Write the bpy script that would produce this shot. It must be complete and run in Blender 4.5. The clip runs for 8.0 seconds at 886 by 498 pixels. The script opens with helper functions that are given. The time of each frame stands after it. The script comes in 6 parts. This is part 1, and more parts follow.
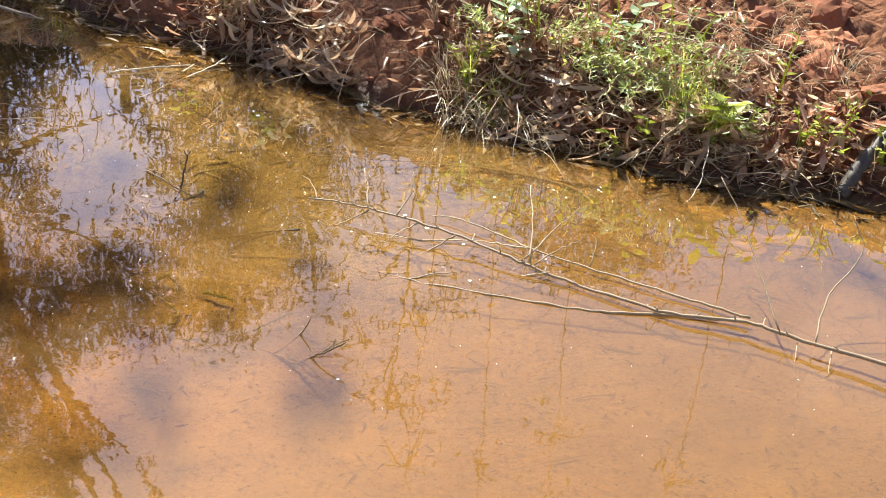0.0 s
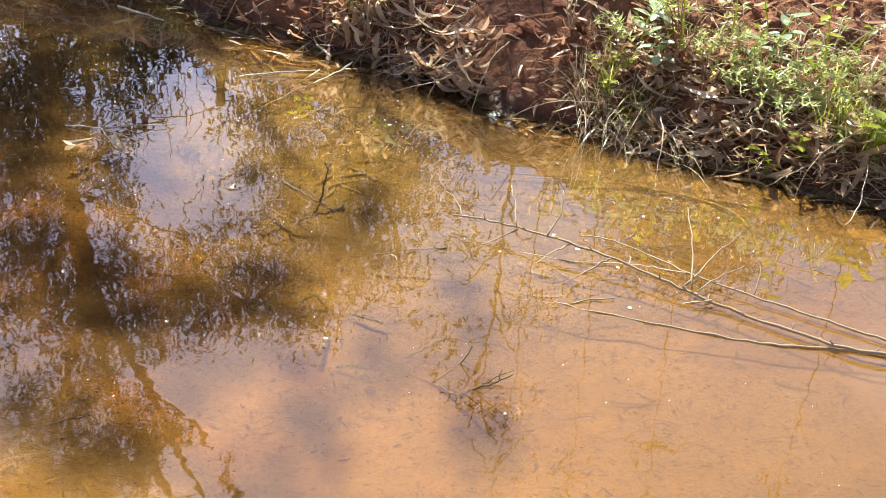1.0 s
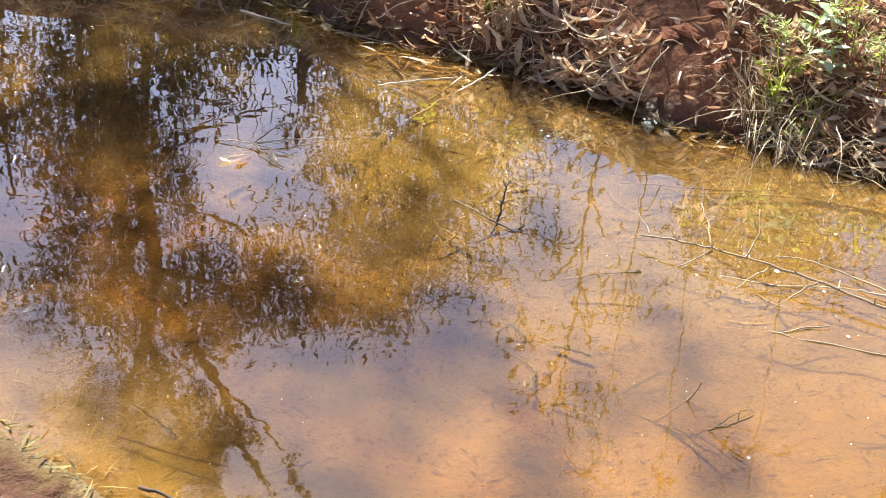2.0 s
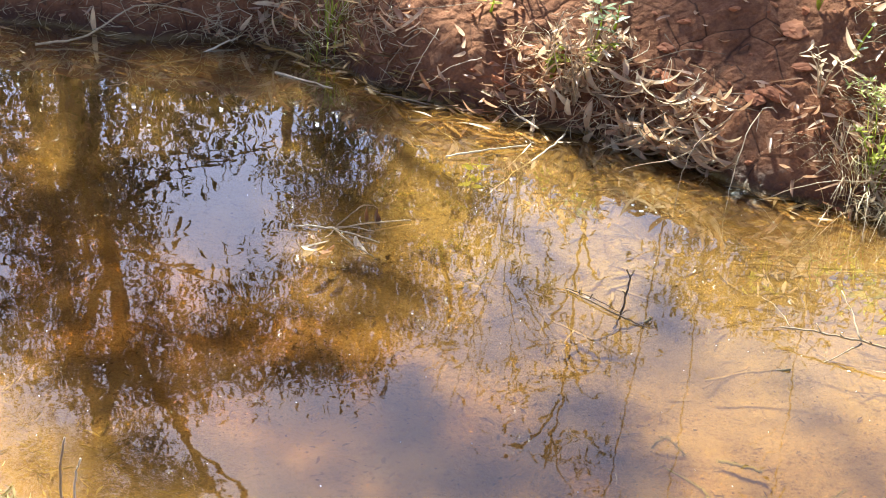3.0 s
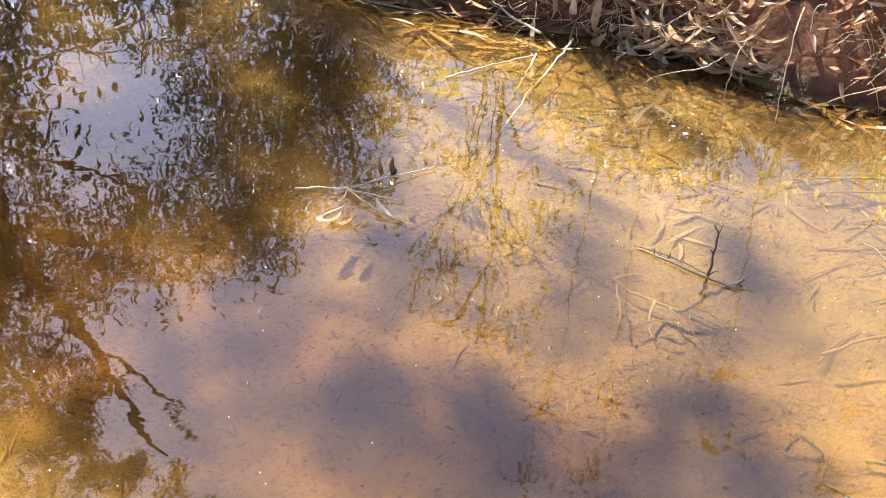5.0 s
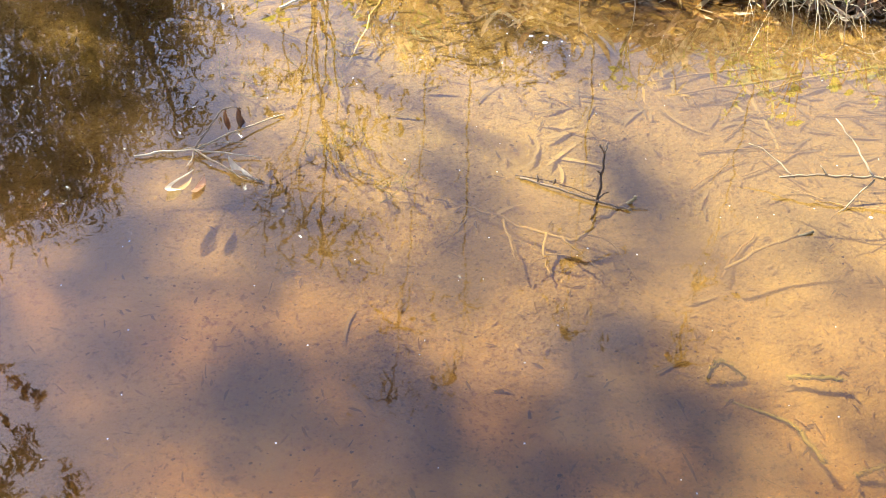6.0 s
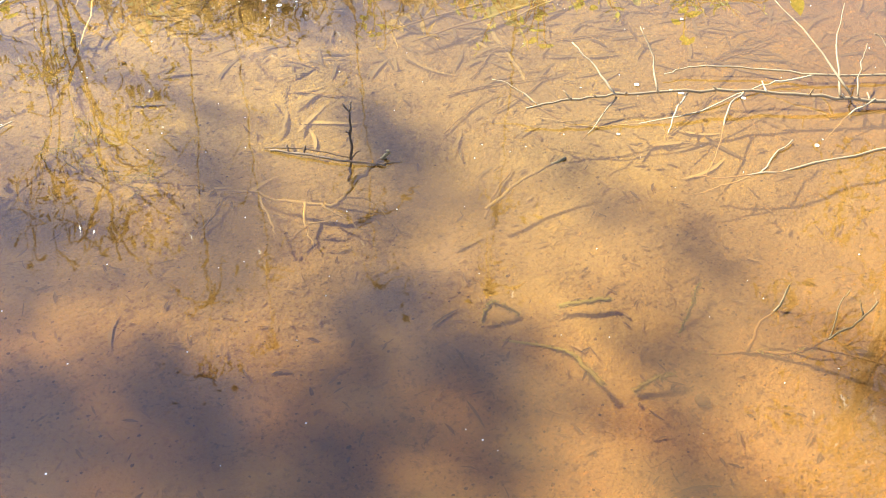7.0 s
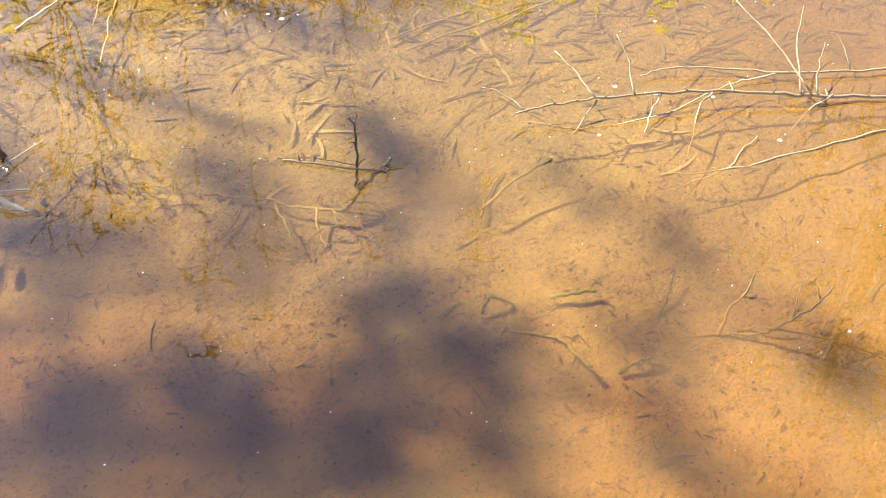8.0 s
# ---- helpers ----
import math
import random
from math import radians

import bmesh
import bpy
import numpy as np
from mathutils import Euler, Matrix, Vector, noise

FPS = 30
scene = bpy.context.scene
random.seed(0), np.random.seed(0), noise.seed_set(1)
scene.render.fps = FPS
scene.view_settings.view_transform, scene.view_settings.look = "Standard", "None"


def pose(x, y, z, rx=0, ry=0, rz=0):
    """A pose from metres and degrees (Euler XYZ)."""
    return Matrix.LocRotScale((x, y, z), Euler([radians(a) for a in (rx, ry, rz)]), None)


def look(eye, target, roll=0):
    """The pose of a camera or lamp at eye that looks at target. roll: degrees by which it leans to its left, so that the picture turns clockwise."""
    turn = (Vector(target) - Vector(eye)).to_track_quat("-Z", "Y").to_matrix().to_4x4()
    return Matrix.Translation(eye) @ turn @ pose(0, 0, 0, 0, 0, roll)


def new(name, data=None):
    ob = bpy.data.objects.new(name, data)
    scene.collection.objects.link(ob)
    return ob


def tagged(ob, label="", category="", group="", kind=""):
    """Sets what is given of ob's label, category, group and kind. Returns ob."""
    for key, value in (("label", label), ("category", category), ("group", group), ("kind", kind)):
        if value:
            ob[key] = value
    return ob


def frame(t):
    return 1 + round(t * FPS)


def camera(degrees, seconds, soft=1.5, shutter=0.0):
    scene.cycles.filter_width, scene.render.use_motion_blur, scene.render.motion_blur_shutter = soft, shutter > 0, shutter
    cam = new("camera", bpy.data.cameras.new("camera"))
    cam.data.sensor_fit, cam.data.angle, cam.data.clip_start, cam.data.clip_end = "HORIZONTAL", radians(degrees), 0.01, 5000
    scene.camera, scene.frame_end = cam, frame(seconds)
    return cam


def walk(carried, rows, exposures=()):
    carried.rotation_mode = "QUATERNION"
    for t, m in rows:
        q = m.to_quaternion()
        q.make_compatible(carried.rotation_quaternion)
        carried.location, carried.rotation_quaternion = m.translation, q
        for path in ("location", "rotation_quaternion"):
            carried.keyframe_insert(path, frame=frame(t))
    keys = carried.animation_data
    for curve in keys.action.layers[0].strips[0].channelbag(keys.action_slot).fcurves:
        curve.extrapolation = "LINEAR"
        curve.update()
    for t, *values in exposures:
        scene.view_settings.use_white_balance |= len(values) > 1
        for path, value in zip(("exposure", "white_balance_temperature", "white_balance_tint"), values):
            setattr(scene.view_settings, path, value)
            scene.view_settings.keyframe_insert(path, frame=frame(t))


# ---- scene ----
EXPOSURE = 1.80
cam = camera(40.88, 8.0, soft=1.0)
PATH = [
    (0.0, 0.000, 0.000, 1.619, 61.73, -3.80, -0.00),
    (0.5, -0.139, 0.031, 1.620, 60.92, -3.64, 1.39),
    (1.0, -0.265, 0.158, 1.605, 61.17, -3.48, 3.02),
    (1.5, -0.446, 0.252, 1.605, 60.32, -3.37, 4.87),
    (1.7, -0.539, 0.262, 1.594, 60.25, -2.82, 4.91),
    (2.8, -1.216, 0.609, 1.598, 61.49, -3.16, 0.12),
    (3.0, -1.267, 0.653, 1.593, 61.75, -3.37, -0.21),
    (3.5, -1.490, 0.751, 1.620, 59.85, -3.56, -2.41),
    (4.0, -1.639, 0.863, 1.624, 58.22, -2.69, -2.29),
    (4.2, -1.657, 0.953, 1.614, 58.18, -2.73, -2.33),
    (5.3, -1.726, 1.404, 1.570, 53.13, -3.25, -11.67),
    (5.5, -1.760, 1.465, 1.571, 52.95, -2.84, -13.77),
    (6.0, -1.741, 1.571, 1.522, 49.80, -2.91, -19.53),
    (6.5, -1.646, 1.589, 1.517, 47.84, -3.21, -26.24),
    (7.0, -1.616, 1.575, 1.529, 47.74, -1.36, -32.50),
    (7.5, -1.652, 1.543, 1.631, 47.40, -1.13, -34.39),
    (8.0, -1.716, 1.491, 1.762, 45.74, -0.62, -34.20),
]
walk(cam, [(t, pose(x, y, z, rx, ry, rz)) for t, x, y, z, rx, ry, rz in PATH], exposures=[(0.0, EXPOSURE - 0.42, 6750, 17), (1.6, EXPOSURE - 0.24, 6650, 15), (3.0, EXPOSURE + 0.12, 6550, 12), (5.5, EXPOSURE + 0.22, 6500, 13), (6.5, EXPOSURE + 0.12, 6420, 11), (8.0, EXPOSURE + 0.05, 6400, 11)])

# ---- light ----
SUN_AZ, SUN_EL = -19.0, 48.0
SUN_DIR = Vector((math.sin(radians(SUN_AZ)) * math.cos(radians(SUN_EL)), math.cos(radians(SUN_AZ)) * math.cos(radians(SUN_EL)), math.sin(radians(SUN_EL))))

world = bpy.data.worlds.new("sky")
scene.world = world
world.use_nodes = True
wn, wl = world.node_tree.nodes, world.node_tree.links
wn.clear()
w_out = wn.new("ShaderNodeOutputWorld")
w_bg = wn.new("ShaderNodeBackground")
w_sky = wn.new("ShaderNodeTexSky")
w_sky.sky_type, w_sky.sun_disc = "NISHITA", False
w_sky.sun_elevation, w_sky.sun_rotation = radians(SUN_EL), radians(SUN_AZ)
w_sky.dust_density, w_sky.air_density, w_sky.ozone_density = 1.0, 1.2, 5.0
w_bg.inputs["Strength"].default_value = 0.064
w_co = wn.new("ShaderNodeTexCoord")
w_noise = wn.new("ShaderNodeTexNoise")
w_noise.inputs["Scale"].default_value = 4.0
w_noise.inputs["Detail"].default_value = 6.0
w_ramp = wn.new("ShaderNodeValToRGB")
w_ramp.color_ramp.elements[0].position, w_ramp.color_ramp.elements[1].position = 0.60, 1.0
w_mix = wn.new("ShaderNodeMix")
w_mix.data_type = "RGBA"
w_mix.inputs["B"].default_value = (15.0, 13.9, 13.7, 1.0)
wl.new(w_co.outputs["Generated"], w_noise.inputs["Vector"])
wl.new(w_noise.outputs["Fac"], w_ramp.inputs["Fac"])
wl.new(w_ramp.outputs["Color"], w_mix.inputs["Factor"])
wl.new(w_sky.outputs["Color"], w_mix.inputs["A"])
# mauve tint multiplied into the whole sky, to redden the shaded water
w_tint = wn.new("ShaderNodeMix")
w_tint.data_type, w_tint.blend_type = "RGBA", "MULTIPLY"
w_tint.inputs["Factor"].default_value = 1.0
w_tint.inputs["B"].default_value = (1.03, 0.925, 0.955, 1.0)
wl.new(w_mix.outputs["Result"], w_tint.inputs["A"])
wl.new(w_tint.outputs["Result"], w_bg.inputs["Color"])
wl.new(w_bg.outputs["Background"], w_out.inputs["Surface"])

sun_data = bpy.data.lights.new("sun", "SUN")
sun_data.energy, sun_data.angle, sun_data.color = 5.0, radians(0.53), (0.94, 1.0, 0.885)
sun = new("sun", sun_data)
sun.matrix_world = look(tuple(SUN_DIR * 40), (0, 0, 0))


# ---- materials ----
def material(name):
    m = bpy.data.materials.new(name)
    m.use_nodes = True
    nt = m.node_tree
    return m, nt, nt.nodes["Principled BSDF"]


def ramp(nt, source, stops):
    r = nt.nodes.new("ShaderNodeValToRGB")
    els = r.color_ramp.elements
    els[0].position, els[0].color = stops[0][0], (*stops[0][1], 1)
    els[1].position, els[1].color = stops[-1][0], (*stops[-1][1], 1)
    for p, c in stops[1:-1]:
        e = els.new(p)
        e.color = (*c, 1)
    nt.links.new(source, r.inputs["Fac"])
    return r.outputs["Color"]


def tex_noise(nt, vec, scale, detail=4.0, rough=0.55, distort=0.0):
    n = nt.nodes.new("ShaderNodeTexNoise")
    n.inputs["Scale"].default_value, n.inputs["Detail"].default_value = scale, detail
    n.inputs["Roughness"].default_value, n.inputs["Distortion"].default_value = rough, distort
    nt.links.new(vec, n.inputs["Vector"])
    return n.outputs["Fac"]


def mix_rgb(nt, fac, a, b, mode="MIX"):
    n = nt.nodes.new("ShaderNodeMix")
    n.data_type, n.blend_type = "RGBA", mode
    for key, v in (("Factor", fac), ("A", a), ("B", b)):
        if isinstance(v, (int, float)):
            n.inputs[key].default_value = v
        elif isinstance(v, tuple):
            n.inputs[key].default_value = (*v, 1)
        else:
            nt.links.new(v, n.inputs[key])
    return n.outputs["Result"]


def maths(nt, op, a, b=0.0):
    n = nt.nodes.new("ShaderNodeMath")
    n.operation = op
    for k, v in enumerate((a, b)):
        if isinstance(v, (int, float)):
            n.inputs[k].default_value = v
        else:
            nt.links.new(v, n.inputs[k])
    return n.outputs[0]


def bump(nt, bsdf, height, strength, distance):
    b = nt.nodes.new("ShaderNodeBump")
    b.inputs["Strength"].default_value, b.inputs["Distance"].default_value = strength, distance
    nt.links.new(height, b.inputs["Height"])
    nt.links.new(b.outputs["Normal"], bsdf.inputs["Normal"])


def world_pos(nt):
    return nt.nodes.new("ShaderNodeNewGeometry").outputs["Position"]


def soil_material():
    """Red clay bank, wet and shade-darkened at the waterline, and the tan silt of the creek bed in one sheet."""
    m, nt, b = material("clay_and_silt")
    pos = world_pos(nt)
    sep = nt.nodes.new("ShaderNodeSeparateXYZ")
    nt.links.new(pos, sep.inputs[0])
    big, mid, fine = tex_noise(nt, pos, 2.2, 5), tex_noise(nt, pos, 14, 6, 0.65), tex_noise(nt, pos, 90, 5, 0.7)
    clay = ramp(nt, mid, [(0.25, (0.12, 0.042, 0.019)), (0.5, (0.27, 0.102, 0.045)), (0.75, (0.40, 0.18, 0.092))])
    clay = mix_rgb(nt, 0.5, clay, ramp(nt, fine, [(0.3, (0.10, 0.037, 0.018)), (0.7, (0.33, 0.15, 0.078))]))
    silt = ramp(nt, big, [(0.3, (0.176, 0.123, 0.053)), (0.55, (0.226, 0.166, 0.077)), (0.75, (0.275, 0.210, 0.105))])
    specks = ramp(nt, tex_noise(nt, pos, 55, 3, 0.6), [(0.33, (0.35, 0.22, 0.12)), (0.44, (1, 1, 1)), (0.6, (1, 1, 1)), (0.72, (1.25, 1.25, 1.2))])
    silt = mix_rgb(nt, 0.6, silt, specks, "MULTIPLY")
    grains = ramp(nt, tex_noise(nt, pos, 170, 2, 0.5), [(0.32, (0.25, 0.16, 0.10)), (0.42, (1, 1, 1)), (0.62, (1, 1, 1)), (0.72, (1.4, 1.35, 1.3))])
    silt = mix_rgb(nt, 0.6, silt, grains, "MULTIPLY")
    mottle = ramp(nt, tex_noise(nt, pos, 7.0, 5, 0.6), [(0.3, (0.84, 0.80, 0.76)), (0.7, (1.08, 1.08, 1.06))])
    silt = mix_rgb(nt, 1.0, silt, mottle, "MULTIPLY")
    algae = ramp(nt, tex_noise(nt, pos, 3.1, 4, 0.6, 0.6), [(0.50, (0, 0, 0)), (0.66, (1, 1, 1))])
    silt = mix_rgb(nt, maths(nt, "MULTIPLY", algae, 0.45), silt, (0.33, 0.24, 0.05))
    edge = maths(nt, "ADD", sep.outputs["Z"], maths(nt, "MULTIPLY", maths(nt, "SUBTRACT", mid, 0.5), 0.05))
    under = ramp(nt, edge, [(0.0, (1, 1, 1)), (0.02, (0, 0, 0))])
    shifted = maths(nt, "ADD", edge, 0.10)
    shore = ramp(nt, shifted, [(0.02, (0, 0, 0)), (0.085, (1, 1, 1))])
    silt = mix_rgb(nt, maths(nt, "MULTIPLY", shore, 0.7), silt, mix_rgb(nt, 0.5, silt, (0.15, 0.062, 0.016)))
    # wet clay band, also darkened for the shade under the overhanging bank
    wet = ramp(nt, edge, [(0.02, (1, 1, 1)), (0.09, (0, 0, 0))])
    clay = mix_rgb(nt, maths(nt, "MULTIPLY", wet, 0.8), clay, (0.055, 0.018, 0.009))
    nt.links.new(maths(nt, "SUBTRACT", 0.95, maths(nt, "MULTIPLY", wet, 0.55)), b.inputs["Roughness"])
    b.inputs["Specular IOR Level"].default_value = 0.3
    cracks = nt.nodes.new("ShaderNodeTexVoronoi")
    cracks.feature = "DISTANCE_TO_EDGE"
    cracks.inputs["Scale"].default_value = 5.5
    warp = mix_rgb(nt, 0.14, pos, nt.nodes.new("ShaderNodeTexNoise").outputs["Color"])
    nt.links.new(warp, cracks.inputs["Vector"])
    ridge = maths(nt, "MULTIPLY", maths(nt, "MINIMUM", cracks.outputs["Distance"], 0.06), maths(nt, "SUBTRACT", 1.0, under))
    crumbs = nt.nodes.new("ShaderNodeTexVoronoi")
    crumbs.inputs["Scale"].default_value = 34.0
    nt.links.new(warp, crumbs.inputs["Vector"])
    gap = ramp(nt, cracks.outputs["Distance"], [(0.0, (1, 1, 1)), (0.022, (0, 0, 0))])
    patchy = ramp(nt, big, [(0.42, (0, 0, 0)), (0.56, (1, 1, 1))])
    clay = mix_rgb(nt, maths(nt, "MULTIPLY", maths(nt, "MULTIPLY", gap, patchy), 0.8), clay, (0.035, 0.012, 0.006))
    nt.links.new(mix_rgb(nt, under, clay, silt), b.inputs["Base Color"])
    dry = maths(nt, "SUBTRACT", 1.0, under)
    crumb_height = maths(nt, "MULTIPLY", maths(nt, "MULTIPLY", crumbs.outputs["Distance"], -0.6), dry)
    height = maths(nt, "ADD", crumb_height, maths(nt, "ADD", maths(nt, "ADD", mid, maths(nt, "MULTIPLY", fine, 0.35)), maths(nt, "MULTIPLY", ridge, 6.0)))
    bump(nt, b, maths(nt, "MULTIPLY", height, maths(nt, "SUBTRACT", 1.0, maths(nt, "MULTIPLY", under, 0.4))), 0.9, 0.035)
    return m


def water_material():
    """Shallow tea-coloured, slightly cloudy water: refraction, a mirror layer by Fresnel, and a diffuse surface haze
    for suspended silt.
    """
    m, nt, b = material("creek_water")
    nt.nodes.remove(b)
    pos = world_pos(nt)
    h = maths(nt, "ADD", tex_noise(nt, pos, 5.0, 2, 0.5), maths(nt, "MULTIPLY", tex_noise(nt, pos, 20.0, 2, 0.5), 0.10))
    # small ripples lap at the near shore
    axes = nt.nodes.new("ShaderNodeSeparateXYZ")
    nt.links.new(pos, axes.inputs[0])
    off = maths(nt, "SUBTRACT", maths(nt, "ADD", axes.outputs["Y"], maths(nt, "MULTIPLY", axes.outputs["X"], 0.726)), 1.06)
    lap = ramp(nt, off, [(0.06, (1, 1, 1)), (0.34, (0, 0, 0))])
    h = maths(nt, "ADD", h, maths(nt, "MULTIPLY", maths(nt, "MULTIPLY", tex_noise(nt, pos, 42.0, 2, 0.5), 0.35), lap))
    bp = nt.nodes.new("ShaderNodeBump")
    bp.inputs["Strength"].default_value, bp.inputs["Distance"].default_value = 0.115, 0.006
    nt.links.new(h, bp.inputs["Height"])
    bent = nt.nodes.new("ShaderNodeBsdfRefraction")
    bent.inputs["Roughness"].default_value, bent.inputs["IOR"].default_value = 0.0, 1.333
    mirror = nt.nodes.new("ShaderNodeBsdfGlossy")
    mirror.inputs["Roughness"].default_value = 0.0
    fres = nt.nodes.new("ShaderNodeFresnel")
    fres.inputs["IOR"].default_value = 1.333
    for n in (bent, mirror, fres):
        nt.links.new(bp.outputs["Normal"], n.inputs["Normal"])
    # surface colour standing for light that suspended silt scatters
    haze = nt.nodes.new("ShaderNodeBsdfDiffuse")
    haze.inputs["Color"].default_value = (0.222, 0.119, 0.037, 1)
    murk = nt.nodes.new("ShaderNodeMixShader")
    # more of this haze away from the far bank, which fades shadows on the bed
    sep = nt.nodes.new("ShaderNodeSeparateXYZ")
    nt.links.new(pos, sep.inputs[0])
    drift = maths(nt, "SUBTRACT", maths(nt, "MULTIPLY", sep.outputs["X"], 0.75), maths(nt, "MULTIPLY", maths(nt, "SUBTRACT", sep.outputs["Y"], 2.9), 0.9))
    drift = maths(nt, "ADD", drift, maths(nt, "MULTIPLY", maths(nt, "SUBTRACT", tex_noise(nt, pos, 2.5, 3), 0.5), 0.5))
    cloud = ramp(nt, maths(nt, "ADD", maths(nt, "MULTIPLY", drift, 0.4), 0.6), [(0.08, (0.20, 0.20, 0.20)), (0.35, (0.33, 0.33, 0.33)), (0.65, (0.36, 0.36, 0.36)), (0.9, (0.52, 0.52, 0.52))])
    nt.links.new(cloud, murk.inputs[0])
    # tea tint by position, for depth and for redder shade; paler along both banks
    clear = maths(nt, "MULTIPLY", ramp(nt, maths(nt, "MULTIPLY", off, 0.5), [(0.07, (0.9, 0.9, 0.9)), (0.27, (0, 0, 0)), (0.45, (0, 0, 0)), (0.9, (1, 1, 1))]), ramp(nt, maths(nt, "ADD", maths(nt, "MULTIPLY", drift, -0.8), 0.4), [(0.05, (0.2, 0.2, 0.2)), (0.75, (1, 1, 1))]))
    nt.links.new(ramp(nt, clear, [(0.0, (0.87, 0.49, 0.18)), (0.3, (0.825, 0.545, 0.23)), (1.0, (0.79, 0.605, 0.29))]), bent.inputs["Color"])
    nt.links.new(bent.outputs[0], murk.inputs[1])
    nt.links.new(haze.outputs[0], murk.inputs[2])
    top = nt.nodes.new("ShaderNodeMixShader")
    nt.links.new(maths(nt, "MINIMUM", maths(nt, "MULTIPLY", fres.outputs[0], 3.5), 1.0), top.inputs[0])
    nt.links.new(murk.outputs[0], top.inputs[1])
    nt.links.new(mirror.outputs[0], top.inputs[2])
    nt.links.new(top.outputs[0], nt.nodes["Material Output"].inputs["Surface"])
    return m


def plant_material(name, low, mid, high, rough=0.6, translucent=0.0, scale=30.0, per_island=False):
    """Leaves, stalks and sticks: colour varies from piece to piece and along each piece."""
    m, nt, b = material(name)
    if per_island:
        rnd = nt.nodes.new("ShaderNodeNewGeometry").outputs["Random Per Island"]
    else:
        rnd = nt.nodes.new("ShaderNodeObjectInfo").outputs["Random"]
    pos = world_pos(nt)
    n = tex_noise(nt, pos, scale, 5, 0.6)
    fac = maths(nt, "ADD", maths(nt, "MULTIPLY", rnd, 0.6), maths(nt, "MULTIPLY", n, 0.45))
    col = ramp(nt, fac, [(0.15, low), (0.5, mid), (0.9, high)])
    nt.links.new(col, b.inputs["Base Color"])
    b.inputs["Roughness"].default_value = rough
    bump(nt, b, n, 0.4, 0.002)
    if translucent:
        t = nt.nodes.new("ShaderNodeBsdfTranslucent")
        nt.links.new(col, t.inputs["Color"])
        mix = nt.nodes.new("ShaderNodeMixShader")
        mix.inputs[0].default_value = translucent
        nt.links.new(b.outputs[0], mix.inputs[1])
        nt.links.new(t.outputs[0], mix.inputs[2])
        nt.links.new(mix.outputs[0], nt.nodes["Material Output"].inputs["Surface"])
    return m


M_SOIL = soil_material()
M_WATER = water_material()
M_DEAD = plant_material("dead_leaf", (0.15, 0.06, 0.032), (0.48, 0.26, 0.15), (0.80, 0.60, 0.44), 0.28, 0.5)
M_PALE = plant_material("bleached_leaf", (0.24, 0.11, 0.055), (0.66, 0.43, 0.26), (0.90, 0.74, 0.52), 0.28, 0.5)
M_PALEST = plant_material("sun_bleached_leaf", (0.30, 0.19, 0.10), (0.72, 0.56, 0.38), (0.92, 0.80, 0.60), 0.3, 0.5)
M_SUNK = plant_material("sunken_leaf", (0.085, 0.062, 0.036), (0.13, 0.098, 0.055), (0.19, 0.15, 0.085), 0.95)
M_SILTLEAF = plant_material("silt_coated_leaf", (0.13, 0.092, 0.045), (0.20, 0.148, 0.075), (0.29, 0.225, 0.12), 0.9, 0.1)
M_SILTPALE = plant_material("pale_silted_leaf", (0.17, 0.125, 0.065), (0.26, 0.20, 0.105), (0.40, 0.32, 0.18), 0.85, 0.1)
M_WETLEAF = plant_material("wet_leaf", (0.15, 0.072, 0.021), (0.30, 0.165, 0.045), (0.46, 0.29, 0.10), 0.5, 0.15)
M_STICK = plant_material("dry_twig_bark", (0.16, 0.09, 0.045), (0.42, 0.29, 0.165), (0.70, 0.55, 0.37), 0.5, 0.0, 60.0)
M_TANSTICK = plant_material("tan_branch_bark", (0.22, 0.145, 0.078), (0.34, 0.24, 0.135), (0.50, 0.38, 0.235), 0.55, 0.0, 70.0)
M_GREYSTICK = plant_material("bleached_stick", (0.26, 0.18, 0.11), (0.48, 0.37, 0.25), (0.72, 0.61, 0.46), 0.5, 0.0, 60.0)
M_SUNKSTICK = plant_material("sunken_stick", (0.12, 0.078, 0.034), (0.19, 0.125, 0.054), (0.26, 0.18, 0.08), 0.9, 0.0, 40.0)
M_MOSSY = plant_material("algae_coat", (0.10, 0.11, 0.026), (0.18, 0.18, 0.045), (0.26, 0.235, 0.07), 0.95, 0.0, 80.0)
M_FUR = plant_material("silt_fur", (0.19, 0.12, 0.05), (0.28, 0.185, 0.08), (0.40, 0.28, 0.13), 0.9, 0.1, 40.0, True)
M_MOSSFUR = plant_material("algae_fur", (0.10, 0.115, 0.026), (0.19, 0.19, 0.045), (0.29, 0.27, 0.08), 0.9, 0.1, 40.0, True)
M_ROOT = plant_material("brown_root", (0.06, 0.034, 0.019), (0.13, 0.078, 0.043), (0.26, 0.17, 0.10), 0.85, 0.0, 50.0)
M_WETBLADE = plant_material("wet_grass_blade", (0.03, 0.022, 0.008), (0.09, 0.07, 0.02), (0.15, 0.10, 0.035), 0.9, 0.2, 30.0, True)
M_GRASS = plant_material("green_grass", (0.12, 0.16, 0.02), (0.36, 0.42, 0.05), (0.66, 0.66, 0.16), 0.4, 0.6, 30.0, True)
M_STRAW = plant_material("dry_grass", (0.22, 0.12, 0.055), (0.60, 0.46, 0.27), (0.90, 0.82, 0.62), 0.28, 0.4, 30.0, True)
M_HERB = plant_material("grey_green_herb", (0.16, 0.20, 0.05), (0.46, 0.56, 0.16), (0.76, 0.82, 0.42), 0.26, 0.45, 30.0, True)
M_SAGE = plant_material("sage_green_leaf", (0.20, 0.30, 0.14), (0.36, 0.46, 0.26), (0.58, 0.66, 0.46), 0.35, 0.4, 20.0)
